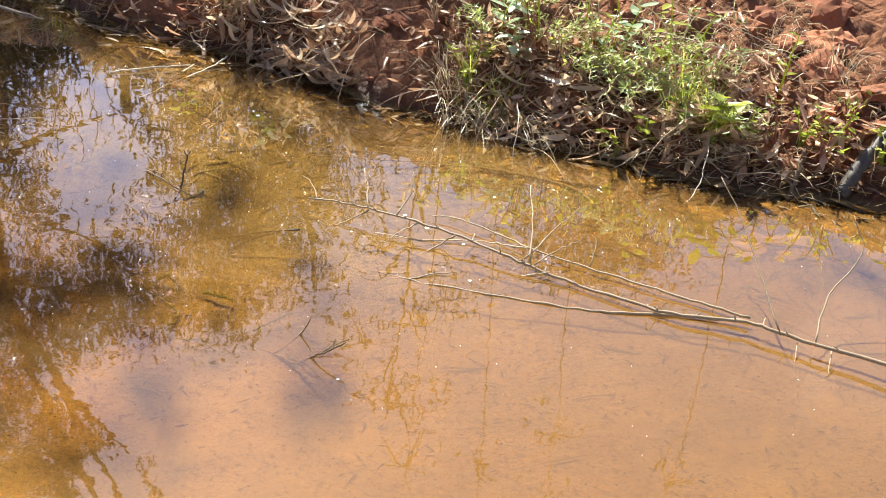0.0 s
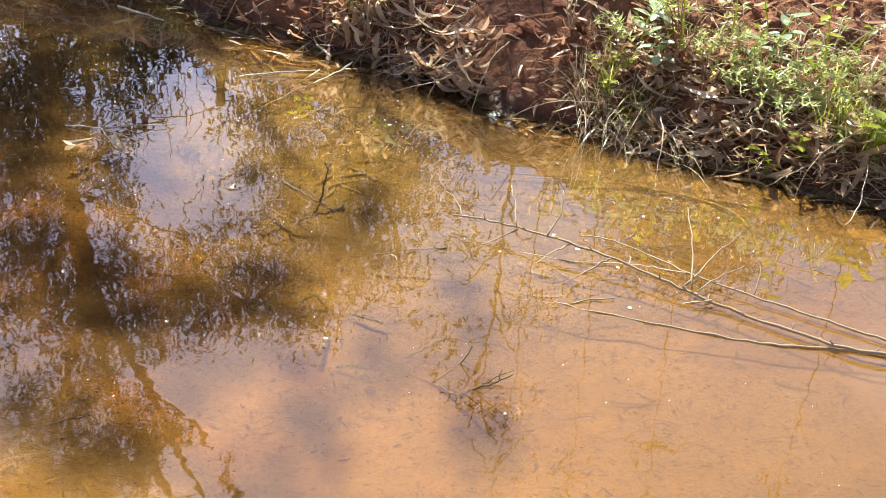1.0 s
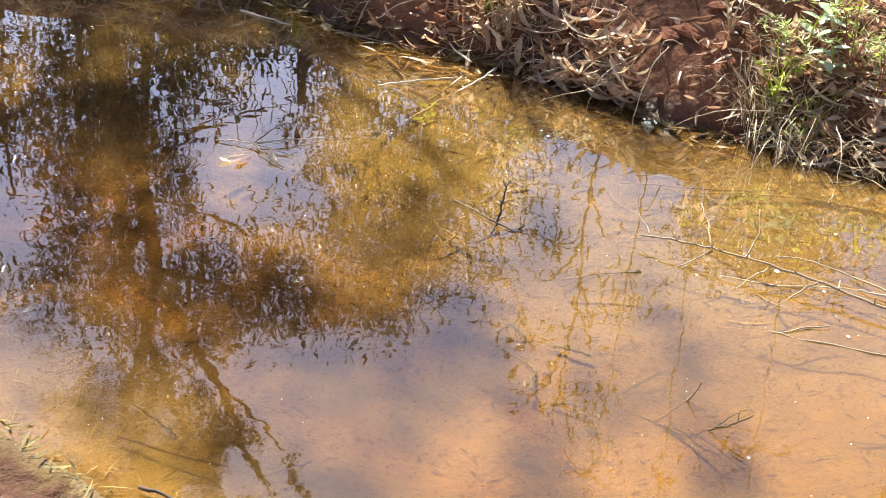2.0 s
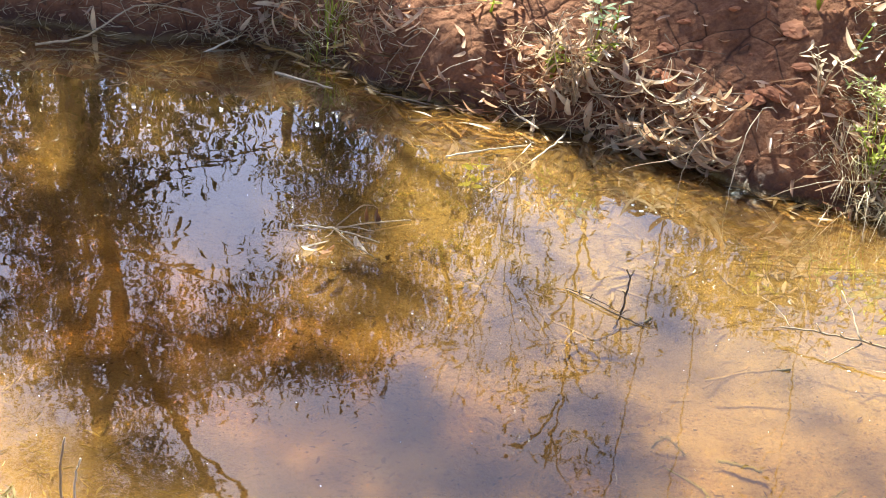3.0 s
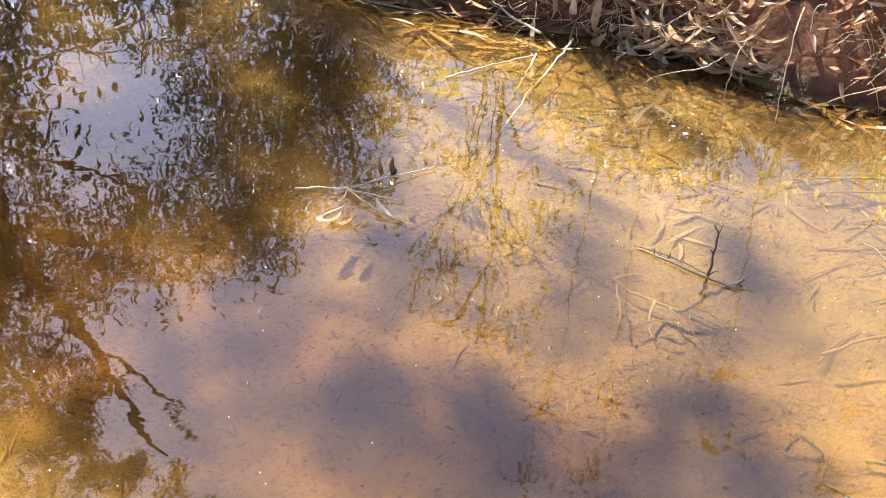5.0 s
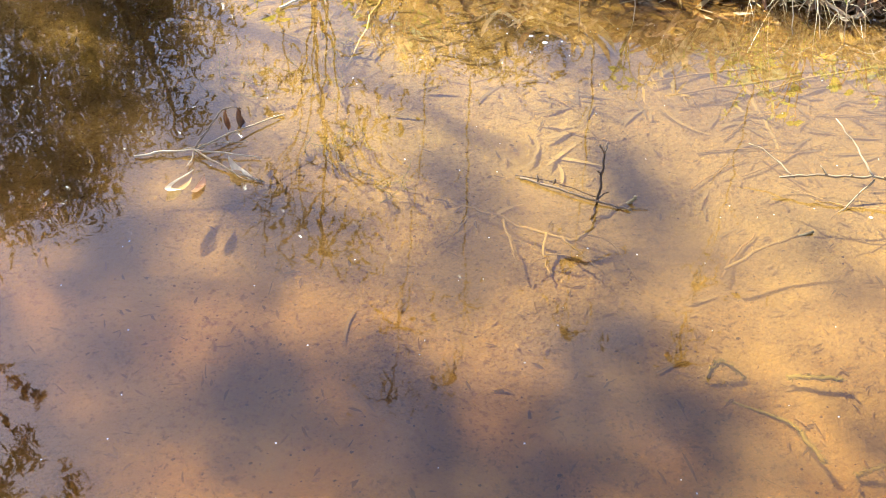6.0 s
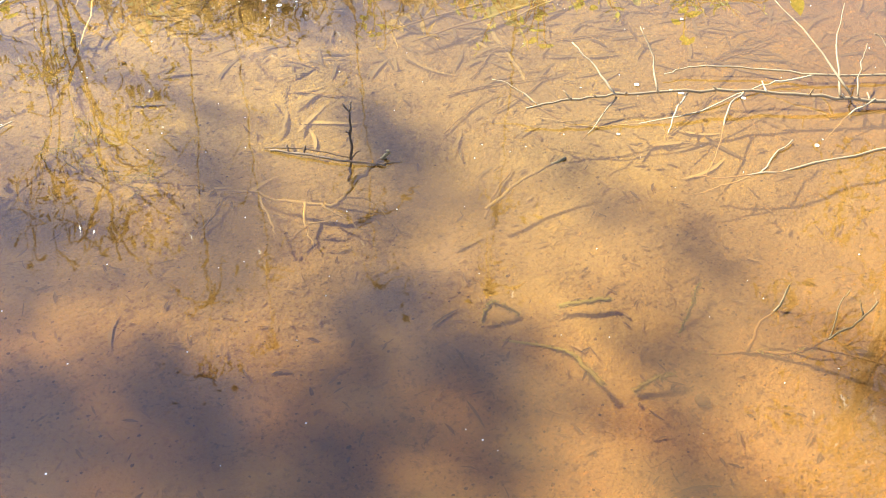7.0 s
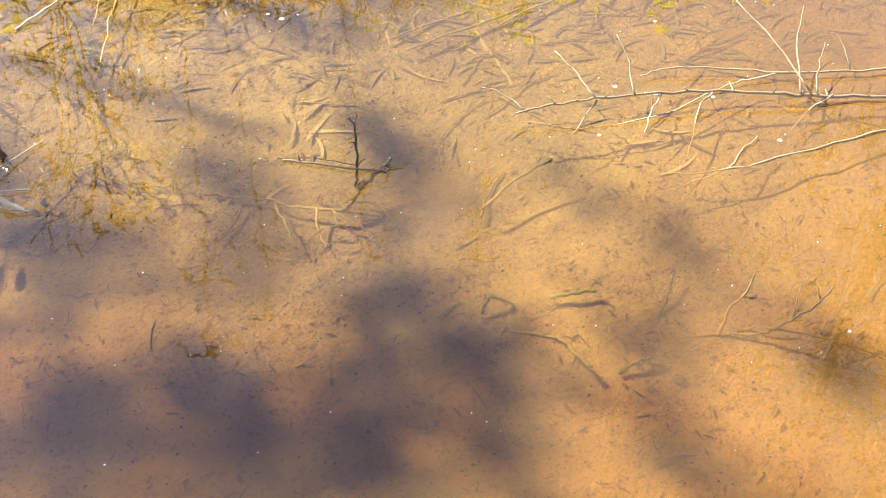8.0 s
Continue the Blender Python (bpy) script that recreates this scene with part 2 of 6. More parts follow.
M_BROWNLEAF = plant_material("brown_leaf", (0.05, 0.02, 0.008), (0.12, 0.045, 0.016), (0.22, 0.10, 0.035), 0.4, 0.5, 40.0)
M_LIME = plant_material("lime_green_leaf", (0.15, 0.20, 0.014), (0.31, 0.36, 0.028), (0.50, 0.50, 0.055), 0.4, 0.5)
M_REDSTEM = plant_material("red_stem", (0.16, 0.04, 0.025), (0.30, 0.09, 0.05), (0.46, 0.20, 0.12), 0.5, 0.1, 30.0)
M_GUM = plant_material("gum_leaf", (0.028, 0.029, 0.009), (0.058, 0.053, 0.018), (0.11, 0.09, 0.034), 0.5, 0.15, 3.0, True)
M_BARK = plant_material("gum_bark", (0.07, 0.045, 0.03), (0.15, 0.10, 0.07), (0.26, 0.19, 0.14), 0.9, 0.0, 6.0)
M_CHAR = plant_material("charred_wood", (0.006, 0.005, 0.005), (0.018, 0.015, 0.014), (0.16, 0.13, 0.11), 0.5, 0.0, 75.0)
M_CHAR.node_tree.nodes["Principled BSDF"].inputs["Specular IOR Level"].default_value = 0.25
M_CLOD = plant_material("orange_clay_clod", (0.2, 0.065, 0.028), (0.36, 0.125, 0.053), (0.50, 0.21, 0.10), 0.9, 0.0, 25.0)
M_FOAM = plant_material("white_foam", (0.70, 0.68, 0.64), (0.80, 0.79, 0.77), (0.86, 0.86, 0.85), 0.4, 0.2, 90.0)


# ---- mesh helpers ----
def mesh_of(name, verts, faces, mat, smooth=True):
    me = bpy.data.meshes.new(name)
    me.from_pydata([tuple(v) for v in verts], [], faces)
    me.materials.append(mat)
    if smooth:
        me.polygons.foreach_set("use_smooth", [True] * len(me.polygons))
    me.update()
    return me


def part(name, me, parent, label="", m=None):
    ob = new(name, me)
    ob.parent = parent
    if m is not None:
        ob.matrix_basis = m
    return tagged(ob, label)


def curve_points(pts, steps=5):
    """Catmull-Rom through pts."""
    p = [Vector(q) for q in pts]
    if len(p) < 3:
        return [p[0].lerp(p[-1], k / steps) for k in range(steps + 1)]
    p = [p[0] * 2 - p[1]] + p + [p[-1] * 2 - p[-2]]
    out = []
    for i in range(1, len(p) - 2):
        for k in range(steps):
            t = k / steps
            a, b, c, d = p[i - 1], p[i], p[i + 1], p[i + 2]
            out.append(0.5 * ((2 * b) + (c - a) * t + (2 * a - 5 * b + 4 * c - d) * t * t + (3 * b - a - 3 * c + d) * t ** 3))
    out.append(p[-2])
    return out


def tube_data(pts, r0, r1, sides=6, steps=4, wobble=0.0, rng=random):
    line = curve_points(pts, steps)
    n = len(line)
    if wobble:
        for k in range(1, n - 1):
            line[k] = line[k] + Vector((rng.uniform(-1, 1), rng.uniform(-1, 1), rng.uniform(-0.6, 0.6))) * wobble
    verts, faces = [], []
    for k, q in enumerate(line):
        d = (line[min(k + 1, n - 1)] - line[max(k - 1, 0)]).normalized()
        u = d.cross(Vector((0.31, 0.17, 0.93)))
        u = u.normalized() if u.length > 1e-4 else Vector((1, 0, 0))
        v = d.cross(u)
        r = (r0 + (r1 - r0) * k / (n - 1)) * (1 + rng.uniform(-0.12, 0.12))
        for s in range(sides):
            a = 2 * math.pi * s / sides
            verts.append(q + (u * math.cos(a) + v * math.sin(a)) * r)
        if k:
            o = (k - 1) * sides
            for s in range(sides):
                s2 = (s + 1) % sides
                faces.append((o + s, o + s2, o + sides + s2, o + sides + s))
    faces.append(tuple(range(sides))[::-1])
    faces.append(tuple(range((n - 1) * sides, n * sides)))
    return verts, faces


def tube(name, pts, r0, r1, mat, sides=6, steps=4, wobble=0.0, rng=random):
    return mesh_of(name, *tube_data(pts, r0, r1, sides, steps, wobble, rng), mat)


def merged(name, pieces, mat, smooth=True):
    verts, faces = [], []
    for v, f in pieces:
        o = len(verts)
        verts += v
        faces += [tuple(i + o for i in q) for q in f]
    return mesh_of(name, verts, faces, mat, smooth)


def blade_data(length, width, bend=0.0, twist=0.0, fold=0.25, sickle=0.0, n=7, thick=0.0):
    """A lance-shaped leaf along +x from its stalk, creased along the middle, bent up by bend radians."""
    verts, faces = [], []
    x = y = z = 0.0
    ang = -bend / 2
    yaw = -sickle / 2
    for k in range(n + 1):
        t = k / n
        w = width * 0.5 * (math.sin(math.pi * min(1, t ** 0.75)) ** 0.8 if 0 < t < 1 else 0.03)
        roll = twist * (t - 0.5)
        side = Vector((-math.sin(yaw) * math.cos(roll), math.cos(yaw) * math.cos(roll), math.sin(roll)))
        up = Vector((-math.sin(ang), 0, math.cos(ang)))
        c = Vector((x, y, z))
        verts += [c + side * w + up * w * fold, c - up * w * fold * 0.4, c - side * w + up * w * fold]
        if k:
            o = (k - 1) * 3
            faces += [(o, o + 1, o + 4, o + 3), (o + 1, o + 2, o + 5, o + 4)]
        step = length / n
        x += math.cos(ang) * math.cos(yaw) * step
        y += math.sin(yaw) * step
        z += math.sin(ang) * step
        ang += bend / n
        yaw += sickle / n
    off = Vector((length / 2, 0, 0))
    return [v - off for v in verts], faces


def place(v, f, m):
    return [m @ Vector(q) for q in v], f


# ---- ground, water ----
FAR_X = [-9, -6, -4, -3, -2.27, -1.85, -1.57, -1.45, -1.17, -0.99, -0.75, -0.45, -0.2, 0.11, 0.29, 0.44, 0.72, 1.07, 1.44, 2.5, 5, 9]
FAR_Y = [6.7, 6.0, 5.6, 5.42, 5.32, 5.29, 5.13, 4.97, 4.74, 4.65, 4.57, 4.38, 4.15, 3.99, 3.87, 3.81, 3.71, 3.58, 3.50, 3.15, 2.5, 1.6]
NEAR_X = [-9, -6, -3.2, -2.38, -2.19, -1.42, -1.23, -0.6, 0, 1, 3, 6, 9]
NEAR_Y = [5.6, 4.4, 3.3, 2.78, 2.63, 2.06, 1.95, 1.55, 1.25, 1.0, 0.5, -0.2, -0.8]


def smooth_noise(x, y, scale, seed):
    """Value noise on a lattice, between -1 and 1, for arrays."""
    x, y = np.asarray(x, float) * scale + seed * 17.3, np.asarray(y, float) * scale + seed * 9.1
    xi, yi = np.floor(x), np.floor(y)
    fx, fy = x - xi, y - yi
    fx, fy = fx * fx * (3 - 2 * fx), fy * fy * (3 - 2 * fy)

    def lat(a, b):
        s = np.sin(a * 127.1 + b * 311.7 + seed * 74.7) * 43758.5453
        return (s - np.floor(s)) * 2 - 1

    return (lat(xi, yi) * (1 - fx) + lat(xi + 1, yi) * fx) * (1 - fy) + (lat(xi, yi + 1) * (1 - fx) + lat(xi + 1, yi + 1) * fx) * fy


def ground_height(x, y):
    x, y = np.asarray(x, float), np.asarray(y, float)
    ripple = smooth_noise(x, y, 3.0, 1) * 0.05 + smooth_noise(x, y, 9.0, 2) * 0.02
    df = (np.interp(x, FAR_X, FAR_Y) + ripple - y) * 0.9
    dn = (y - np.interp(x, NEAR_X, NEAR_Y) + ripple) * 0.9
    deep = np.interp(x - 0.25 * (y - 3.0), [-0.5, 0.0, 0.5], [0.15, 0.11, 0.062])
    bed = -deep * (1 - np.exp(-np.maximum(df, 0) / 0.65)) * (1 - np.exp(-np.maximum(dn, 0) / 0.35))
    bed += (smooth_noise(x, y, 4.0, 3) * 0.010 + smooth_noise(x, y, 13.0, 4) * 0.005) * np.clip(np.minimum(df, dn) * 4, 0, 1)
    far = np.interp(-df, [0, 0.02, 0.05, 0.14, 0.4, 0.8, 1.5, 3, 8, 60], [0, 0.055, 0.085, 0.19, 0.34, 0.55, 0.85, 1.15, 1.3, 1.6])
    flat = np.interp(-df, [0, 0.02, 0.05, 0.14, 0.4, 0.8, 1.5, 3, 8, 60], [0, 0.018, 0.04, 0.105, 0.20, 0.31, 0.50, 0.85, 1.2, 1.6])
    w = np.maximum(np.clip((x - 0.02) / 0.25, 0, 1) * np.clip((0.5 + df) / 0.25, 0, 1), np.clip((x - 0.35) / 0.3, 0, 1))
    far = far * (1 - w) + flat * w
    clods = smooth_noise(x, y, 6.0, 5) * 0.045 + np.abs(smooth_noise(x, y, 15.0, 6)) * 0.045 + smooth_noise(x, y, 29.0, 7) * 0.018
    far = far + clods * np.interp(x, [0.05, 0.4], [0.62, 1.0]) * np.clip(-df * 6, 0, 1) * np.clip(2.5 + df, 0.3, 1)
    near = np.interp(-dn, [0, 0.3, 0.8, 2, 6, 60], [0, 0.05, 0.12, 0.22, 0.35, 0.8])
    near = near + clods * 0.6 * np.clip(-dn * 6, 0, 1)
    return np.where(df < 0, far, np.where(dn < 0, near, bed))


def gz(x, y):
    return float(ground_height(x, y))


def stretched(lo, hi, step, reach):
    mid = np.arange(lo, hi + 1e-6, step)
    out, s, v = [], step, hi
    while v < reach:
        s *= 1.35
        v += s
        out.append(v)
    left, s, v = [], step, lo
    while v > -reach:
        s *= 1.35
        v -= s
        left.append(v)
    return np.array(left[::-1] + list(mid) + out)


def grid_mesh(name, xs, ys, height, mat):
    gx, gy = np.meshgrid(xs, ys)
    z = height(gx, gy)
    co = np.stack([gx, gy, z], -1).reshape(-1, 3)
    nx, ny = len(xs), len(ys)
    i = np.arange((ny - 1) * (nx - 1))
    a = (i // (nx - 1)) * nx + i % (nx - 1)
    quads = np.stack([a, a + 1, a + nx + 1, a + nx], -1)
    me = bpy.data.meshes.new(name)
    me.vertices.add(len(co))
    me.vertices.foreach_set("co", co.ravel())
    me.loops.add(quads.size)
    me.loops.foreach_set("vertex_index", quads.ravel())
    me.polygons.add(len(quads))
    me.polygons.foreach_set("loop_start", np.arange(len(quads)) * 4)
    me.polygons.foreach_set("use_smooth", [True] * len(quads))
    me.update(calc_edges=True)
    me.validate()
    me.materials.append(mat)
    return me


ground = new("ground", grid_mesh("ground", stretched(-3.0, 2.4, 0.016, 400), stretched(1.3, 6.2, 0.016, 400), ground_height, M_SOIL))
tagged(ground, "red clay creek bank and tan silt creek bed", "ground", kind="structure")

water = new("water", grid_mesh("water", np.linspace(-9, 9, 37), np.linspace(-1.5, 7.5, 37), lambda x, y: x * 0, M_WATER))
water.visible_shadow = False
tagged(water, "clear shallow tea-coloured creek water, still", "water", kind="structure")


# ---- trees beyond the bank ----
WATER_POINT = Vector((-1.3, 3.2, 0.0))


def towards(az, el, reach):
    """A place seen from the middle of the creek at that bearing and height angle, reach metres off along the ground."""
    a, e = radians(az), radians(el)
    return WATER_POINT + Vector((math.sin(a) * reach, math.cos(a) * reach, math.tan(e) * reach))


def leaf_cloud(clumps, rng, leaf=(0.10, 0.0095)):
    """Many hanging lance-shaped leaves in uneven clumps: (centre, radius, count)."""
    verts, faces = [], []
    for centre, radius, count in clumps:
        tufts = [Vector((rng.gauss(0, 0.5), rng.gauss(0, 0.5), rng.gauss(0, 0.42))) * radius for _ in range(max(3, count // 40))]
        for _ in range(count):
            tuft = rng.choice(tufts)
            p = centre + tuft + Vector((rng.gauss(0, 1), rng.gauss(0, 1), rng.gauss(0, 1))) * min(0.12, radius * 0.4)
            d = Vector((rng.uniform(-1, 1), rng.uniform(-1, 1), rng.uniform(-1.6, 0.1))).normalized()
            s = d.cross(Vector((rng.uniform(-1, 1), rng.uniform(-1, 1), rng.uniform(-1, 1)))).normalized()
            ln, w = leaf[0] * rng.uniform(0.6, 1.35), leaf[1] * rng.uniform(0.7, 1.3)
            o = len(verts)
            q = p + d * ln * 0.45 + s * 0.006
            verts += [p, q + s * w, p + d * ln + s * ln * 0.12, q - s * w]
            faces.append((o, o + 1, o + 2, o + 3))
    return verts, faces


def gum_tree(label, trunk, radius, limbs, clumps, seed, leaf=(0.10, 0.0095), bark=M_BARK, name="gum_tree", leaf_mat=M_GUM):
    rng = random.Random(seed)
    root = new(name)
    root.location = trunk[0]
    base = Vector(trunk[0])
    tagged(root, label, "tree")
    local = lambda pts: [Vector(p) - base for p in pts]
    part("trunk", tube("trunk", local(trunk), radius, radius * 0.45, bark, 10, 5, radius * 0.12, rng), root)
    for pts, r in limbs:
        part("limb", tube("limb", local(pts), r, r * 0.3, bark, 6, 5, r * 0.4, rng), root)
    twigs = []
    for c, r, n in clumps:
        for _ in range(6):
            end = c + Vector((rng.gauss(0, 0.5), rng.gauss(0, 0.5), rng.gauss(-0.1, 0.4))) * r
            mid = c.lerp(end, 0.5) + Vector((0, 0, 0.06))
            twigs.append(tube_data(local([c + Vector((0, 0, r * 0.3)), mid, end]), 0.009, 0.003, 4, 3, 0.02, rng))
    tagged(part("twigs", merged("twigs", twigs, bark), root), kind="stuff")
    v, f = leaf_cloud([(c - base, r, n * 2 if leaf[1] < 0.01 else n) for c, r, n in clumps], rng, leaf)
    part("crown", mesh_of("crown", v, f, leaf_mat, False), root)
    return root


def on_land(x, y, drop=0.05):
    return Vector((x, y, gz(x, y) - drop))


# leaning gum whose crown hangs over the creek
t0 = on_land(-4.2, 10.0)
trunk_a = [t0, towards(-22, 22, 7.0), towards(-21, 29, 6.8), towards(-21.5, 33, 6.7), towards(-23, 37, 6.6)]
limbs_a = [([towards(-23, 36.5, 6.6), towards(-25, 41, 6.4), towards(-27, 46, 6.2)], 0.035),
           ([towards(-21, 27, 6.9), towards(-24, 31, 6.6), towards(-26, 34, 6.4)], 0.05),
           ([towards(-20.5, 31, 6.7), towards(-15, 33, 6.2), towards(-11, 33, 6.0), towards(-8, 34, 5.7)], 0.04),
           ([towards(-21, 26, 7.0), towards(-14, 29, 6.4), towards(-10, 31.5, 6.0), towards(-5.5, 32, 5.8)], 0.022),
           ([towards(-20.5, 33, 6.6), towards(-17, 39, 6.2), towards(-15, 43, 6.0), towards(-12.5, 46.5, 5.8)], 0.055), ([towards(-17, 39, 6.2), towards(-14.5, 41, 6.0), towards(-11.5, 43.5, 5.8)], 0.03)]
limbs_a.append(([Vector((-3.85, 9.75, 3.2)), Vector((-3.35, 9.9, 2.80)), Vector((-2.88, 10.0, 2.66)), Vector((-2.42, 10.0, 2.44))], 0.024))
twig_rng = random.Random(19)
for _ in range(26):
    p = Vector((twig_rng.uniform(-3.6, -2.45), 10.0 + twig_rng.uniform(-0.15, 0.15), 0))
    p.z = 2.44 + (-2.42 - p.x) * 0.36
    drop = Vector((twig_rng.uniform(-0.22, 0.22), 0, twig_rng.choice((-1, -1, 1)) * twig_rng.uniform(0.2, 0.55)))
    limbs_a.append(([p, p + drop * 0.5 + Vector((twig_rng.uniform(-0.06, 0.06), 0, 0.03)), p + drop], 0.006))
clumps_a = [(Vector((-3.15, 10.0, 2.42)), 0.2, 34), (Vector((-3.35, 10.0, 2.6)), 0.22, 44), (towards(-25.5, 29, 6.5), 0.65, 800), (towards(-19.5, 35, 6.5), 0.5, 600), (towards(-23, 33.5, 6.5), 0.6, 800), (towards(-12.5, 33, 6.0), 0.5, 700),
            (towards(-15.5, 35, 6.2), 0.35, 320), (towards(-8.5, 33.5, 5.8), 0.42, 520), (towards(-24, 24, 6.8), 0.6, 600), (towards(-11, 30, 6.2), 0.35, 70),
            (towards(-9.5, 28, 6.1), 0.3, 50)]
clumps_a += [(Vector((-4.4, 10.0, 3.9)), 0.5, 420), (Vector((-4.75, 10.0, 4.7)), 0.5, 380), (Vector((-3.5, 10.0, 4.0)), 0.38, 260), (Vector((-3.6, 10.0, 4.7)), 0.4, 260), (Vector((-4.15, 10.0, 5.2)), 0.42, 240), (Vector((-4.4, 10.0, 2.4)), 0.6, 620), (Vector((-3.9, 10.0, 1.8)), 0.5, 460), (Vector((-4.0, 9.9, 3.1)), 0.5, 460), (Vector((-4.9, 10.2, 3.0)), 0.6, 560), (Vector((-5.2, 10.2, 2.0)), 0.6, 560), (Vector((-3.55, 10.0, 2.1)), 0.25, 140)]
# leaf clumps added to shade the creek: (x, y) of the shade, size, leaves
SHADE_SOUTH = [(-0.23, 2.80, 0.09, 18), (-0.25, 2.32, 0.08, 26), (-0.62, 2.39, 0.08, 30), (-0.47, 2.61, 0.09, 34), (-0.67, 2.71, 0.08, 30), (-0.83, 2.68, 0.09, 34),
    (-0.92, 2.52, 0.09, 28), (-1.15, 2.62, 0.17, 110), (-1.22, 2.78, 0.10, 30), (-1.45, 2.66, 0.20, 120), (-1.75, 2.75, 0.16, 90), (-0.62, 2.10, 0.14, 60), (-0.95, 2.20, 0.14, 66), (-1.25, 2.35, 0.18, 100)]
SHADE_MIDDLE = [(-0.98, 3.38, 0.10, 46), (-0.58, 3.27, 0.10, 44), (-0.31, 3.05, 0.07, 12), (-1.35, 3.20, 0.10, 30), (-1.31, 2.90, 0.16, 90), (-0.80, 3.14, 0.09, 36),
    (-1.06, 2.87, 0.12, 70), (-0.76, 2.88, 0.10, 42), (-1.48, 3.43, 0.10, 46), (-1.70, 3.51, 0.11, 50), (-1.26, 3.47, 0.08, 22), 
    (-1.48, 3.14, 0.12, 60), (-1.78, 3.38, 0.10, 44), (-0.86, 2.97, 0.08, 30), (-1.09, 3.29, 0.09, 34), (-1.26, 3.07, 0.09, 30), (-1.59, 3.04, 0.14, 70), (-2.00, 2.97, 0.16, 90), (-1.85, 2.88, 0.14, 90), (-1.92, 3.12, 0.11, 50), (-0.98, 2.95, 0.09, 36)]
SHADE_NORTH = [(-0.59, 3.47, 0.08, 26), (-0.97, 3.60, 0.07, 20), (-1.36, 3.57, 0.12, 70), (-1.71, 3.62, 0.10, 50), (-2.35, 3.45, 0.22, 200), (-2.20, 3.75, 0.20, 170), (-2.50, 3.75, 0.22, 190),
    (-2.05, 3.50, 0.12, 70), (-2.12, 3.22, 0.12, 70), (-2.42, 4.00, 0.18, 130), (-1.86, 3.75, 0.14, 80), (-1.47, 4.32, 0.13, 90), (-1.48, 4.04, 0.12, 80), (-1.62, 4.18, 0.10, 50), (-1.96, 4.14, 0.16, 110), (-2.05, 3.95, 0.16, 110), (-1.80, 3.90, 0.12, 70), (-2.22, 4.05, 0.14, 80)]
SHADE_STREAK = [(-0.68, 4.36, 0.05, 8), (-0.60, 4.14, 0.05, 8), (-0.53, 3.97, 0.05, 10), (-0.43, 3.90, 0.05, 8), (-1.05, 2.64, 0.08, 24),
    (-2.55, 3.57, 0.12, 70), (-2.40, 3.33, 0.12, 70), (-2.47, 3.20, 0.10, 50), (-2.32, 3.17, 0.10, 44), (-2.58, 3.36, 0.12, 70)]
SHADE_TOP = [(-1.63, 3.96, 0.16, 110), (-1.85, 4.08, 0.18, 130), (-2.10, 4.28, 0.24, 200), (-1.82, 4.52, 0.22, 190), (-1.55, 4.46, 0.14, 100), (-1.42, 4.56, 0.12, 80),
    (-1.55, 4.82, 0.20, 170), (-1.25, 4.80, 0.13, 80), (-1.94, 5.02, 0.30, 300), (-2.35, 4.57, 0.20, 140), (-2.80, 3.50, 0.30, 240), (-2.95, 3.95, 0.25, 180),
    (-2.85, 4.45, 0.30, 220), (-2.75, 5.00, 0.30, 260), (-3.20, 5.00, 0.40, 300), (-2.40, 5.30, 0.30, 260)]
SHADE_LOW = [(-1.30, 2.82, 0.12, 60), (-1.52, 3.05, 0.12, 60)]
for sx, sy, r, n in SHADE_SOUTH + SHADE_MIDDLE + SHADE_NORTH + SHADE_STREAK + SHADE_TOP + SHADE_LOW:
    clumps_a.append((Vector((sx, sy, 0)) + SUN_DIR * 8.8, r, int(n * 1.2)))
clumps_a += [(Vector((-2.30, 10.0, 2.72)), 0.20, 110), (Vector((-2.25, 10.0, 3.15)), 0.20, 100)]
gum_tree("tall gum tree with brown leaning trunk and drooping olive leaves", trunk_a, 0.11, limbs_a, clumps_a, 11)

# dense low gum in the middle
t1 = on_land(-1.2, 10.2)
trunk_c = [t1, towards(0, 22, 6.9), towards(-1, 29, 6.7), towards(-2, 34, 6.5)]
limbs_c = [([towards(0, 20, 7.0), towards(-4, 25, 6.7), towards(-5, 30, 6.5)], 0.04),
           ([towards(0, 22, 6.9), towards(3, 27, 6.7), towards(4, 32, 6.5)], 0.04)]
clumps_c = [(towards(-3.5, 24, 6.8), 0.6, 800), (towards(0.5, 25, 6.8), 0.65, 900), (towards(3.5, 24, 6.8), 0.55, 700),
            (towards(-2.5, 30, 6.7), 0.6, 800), (towards(1.2, 30, 6.6), 0.5, 700), (towards(-3, 34, 6.5), 0.42, 420),
            (towards(-4.5, 33, 6.4), 0.35, 260), (towards(7, 20, 7.2), 0.6, 500)]
clumps_c += [(Vector((-1.95, 10.0, 2.5)), 0.32, 380), (Vector((-1.92, 10.0, 3.1)), 0.32, 380), (Vector((-1.95, 10.0, 3.75)), 0.30, 320), (Vector((-1.0, 10.0, 3.0)), 0.45, 500), (Vector((-1.9, 10.0, 4.5)), 0.30, 260)]
gum_tree("bushy young gum with dense dark olive crown", trunk_c, 0.07, limbs_c, clumps_c, 12)

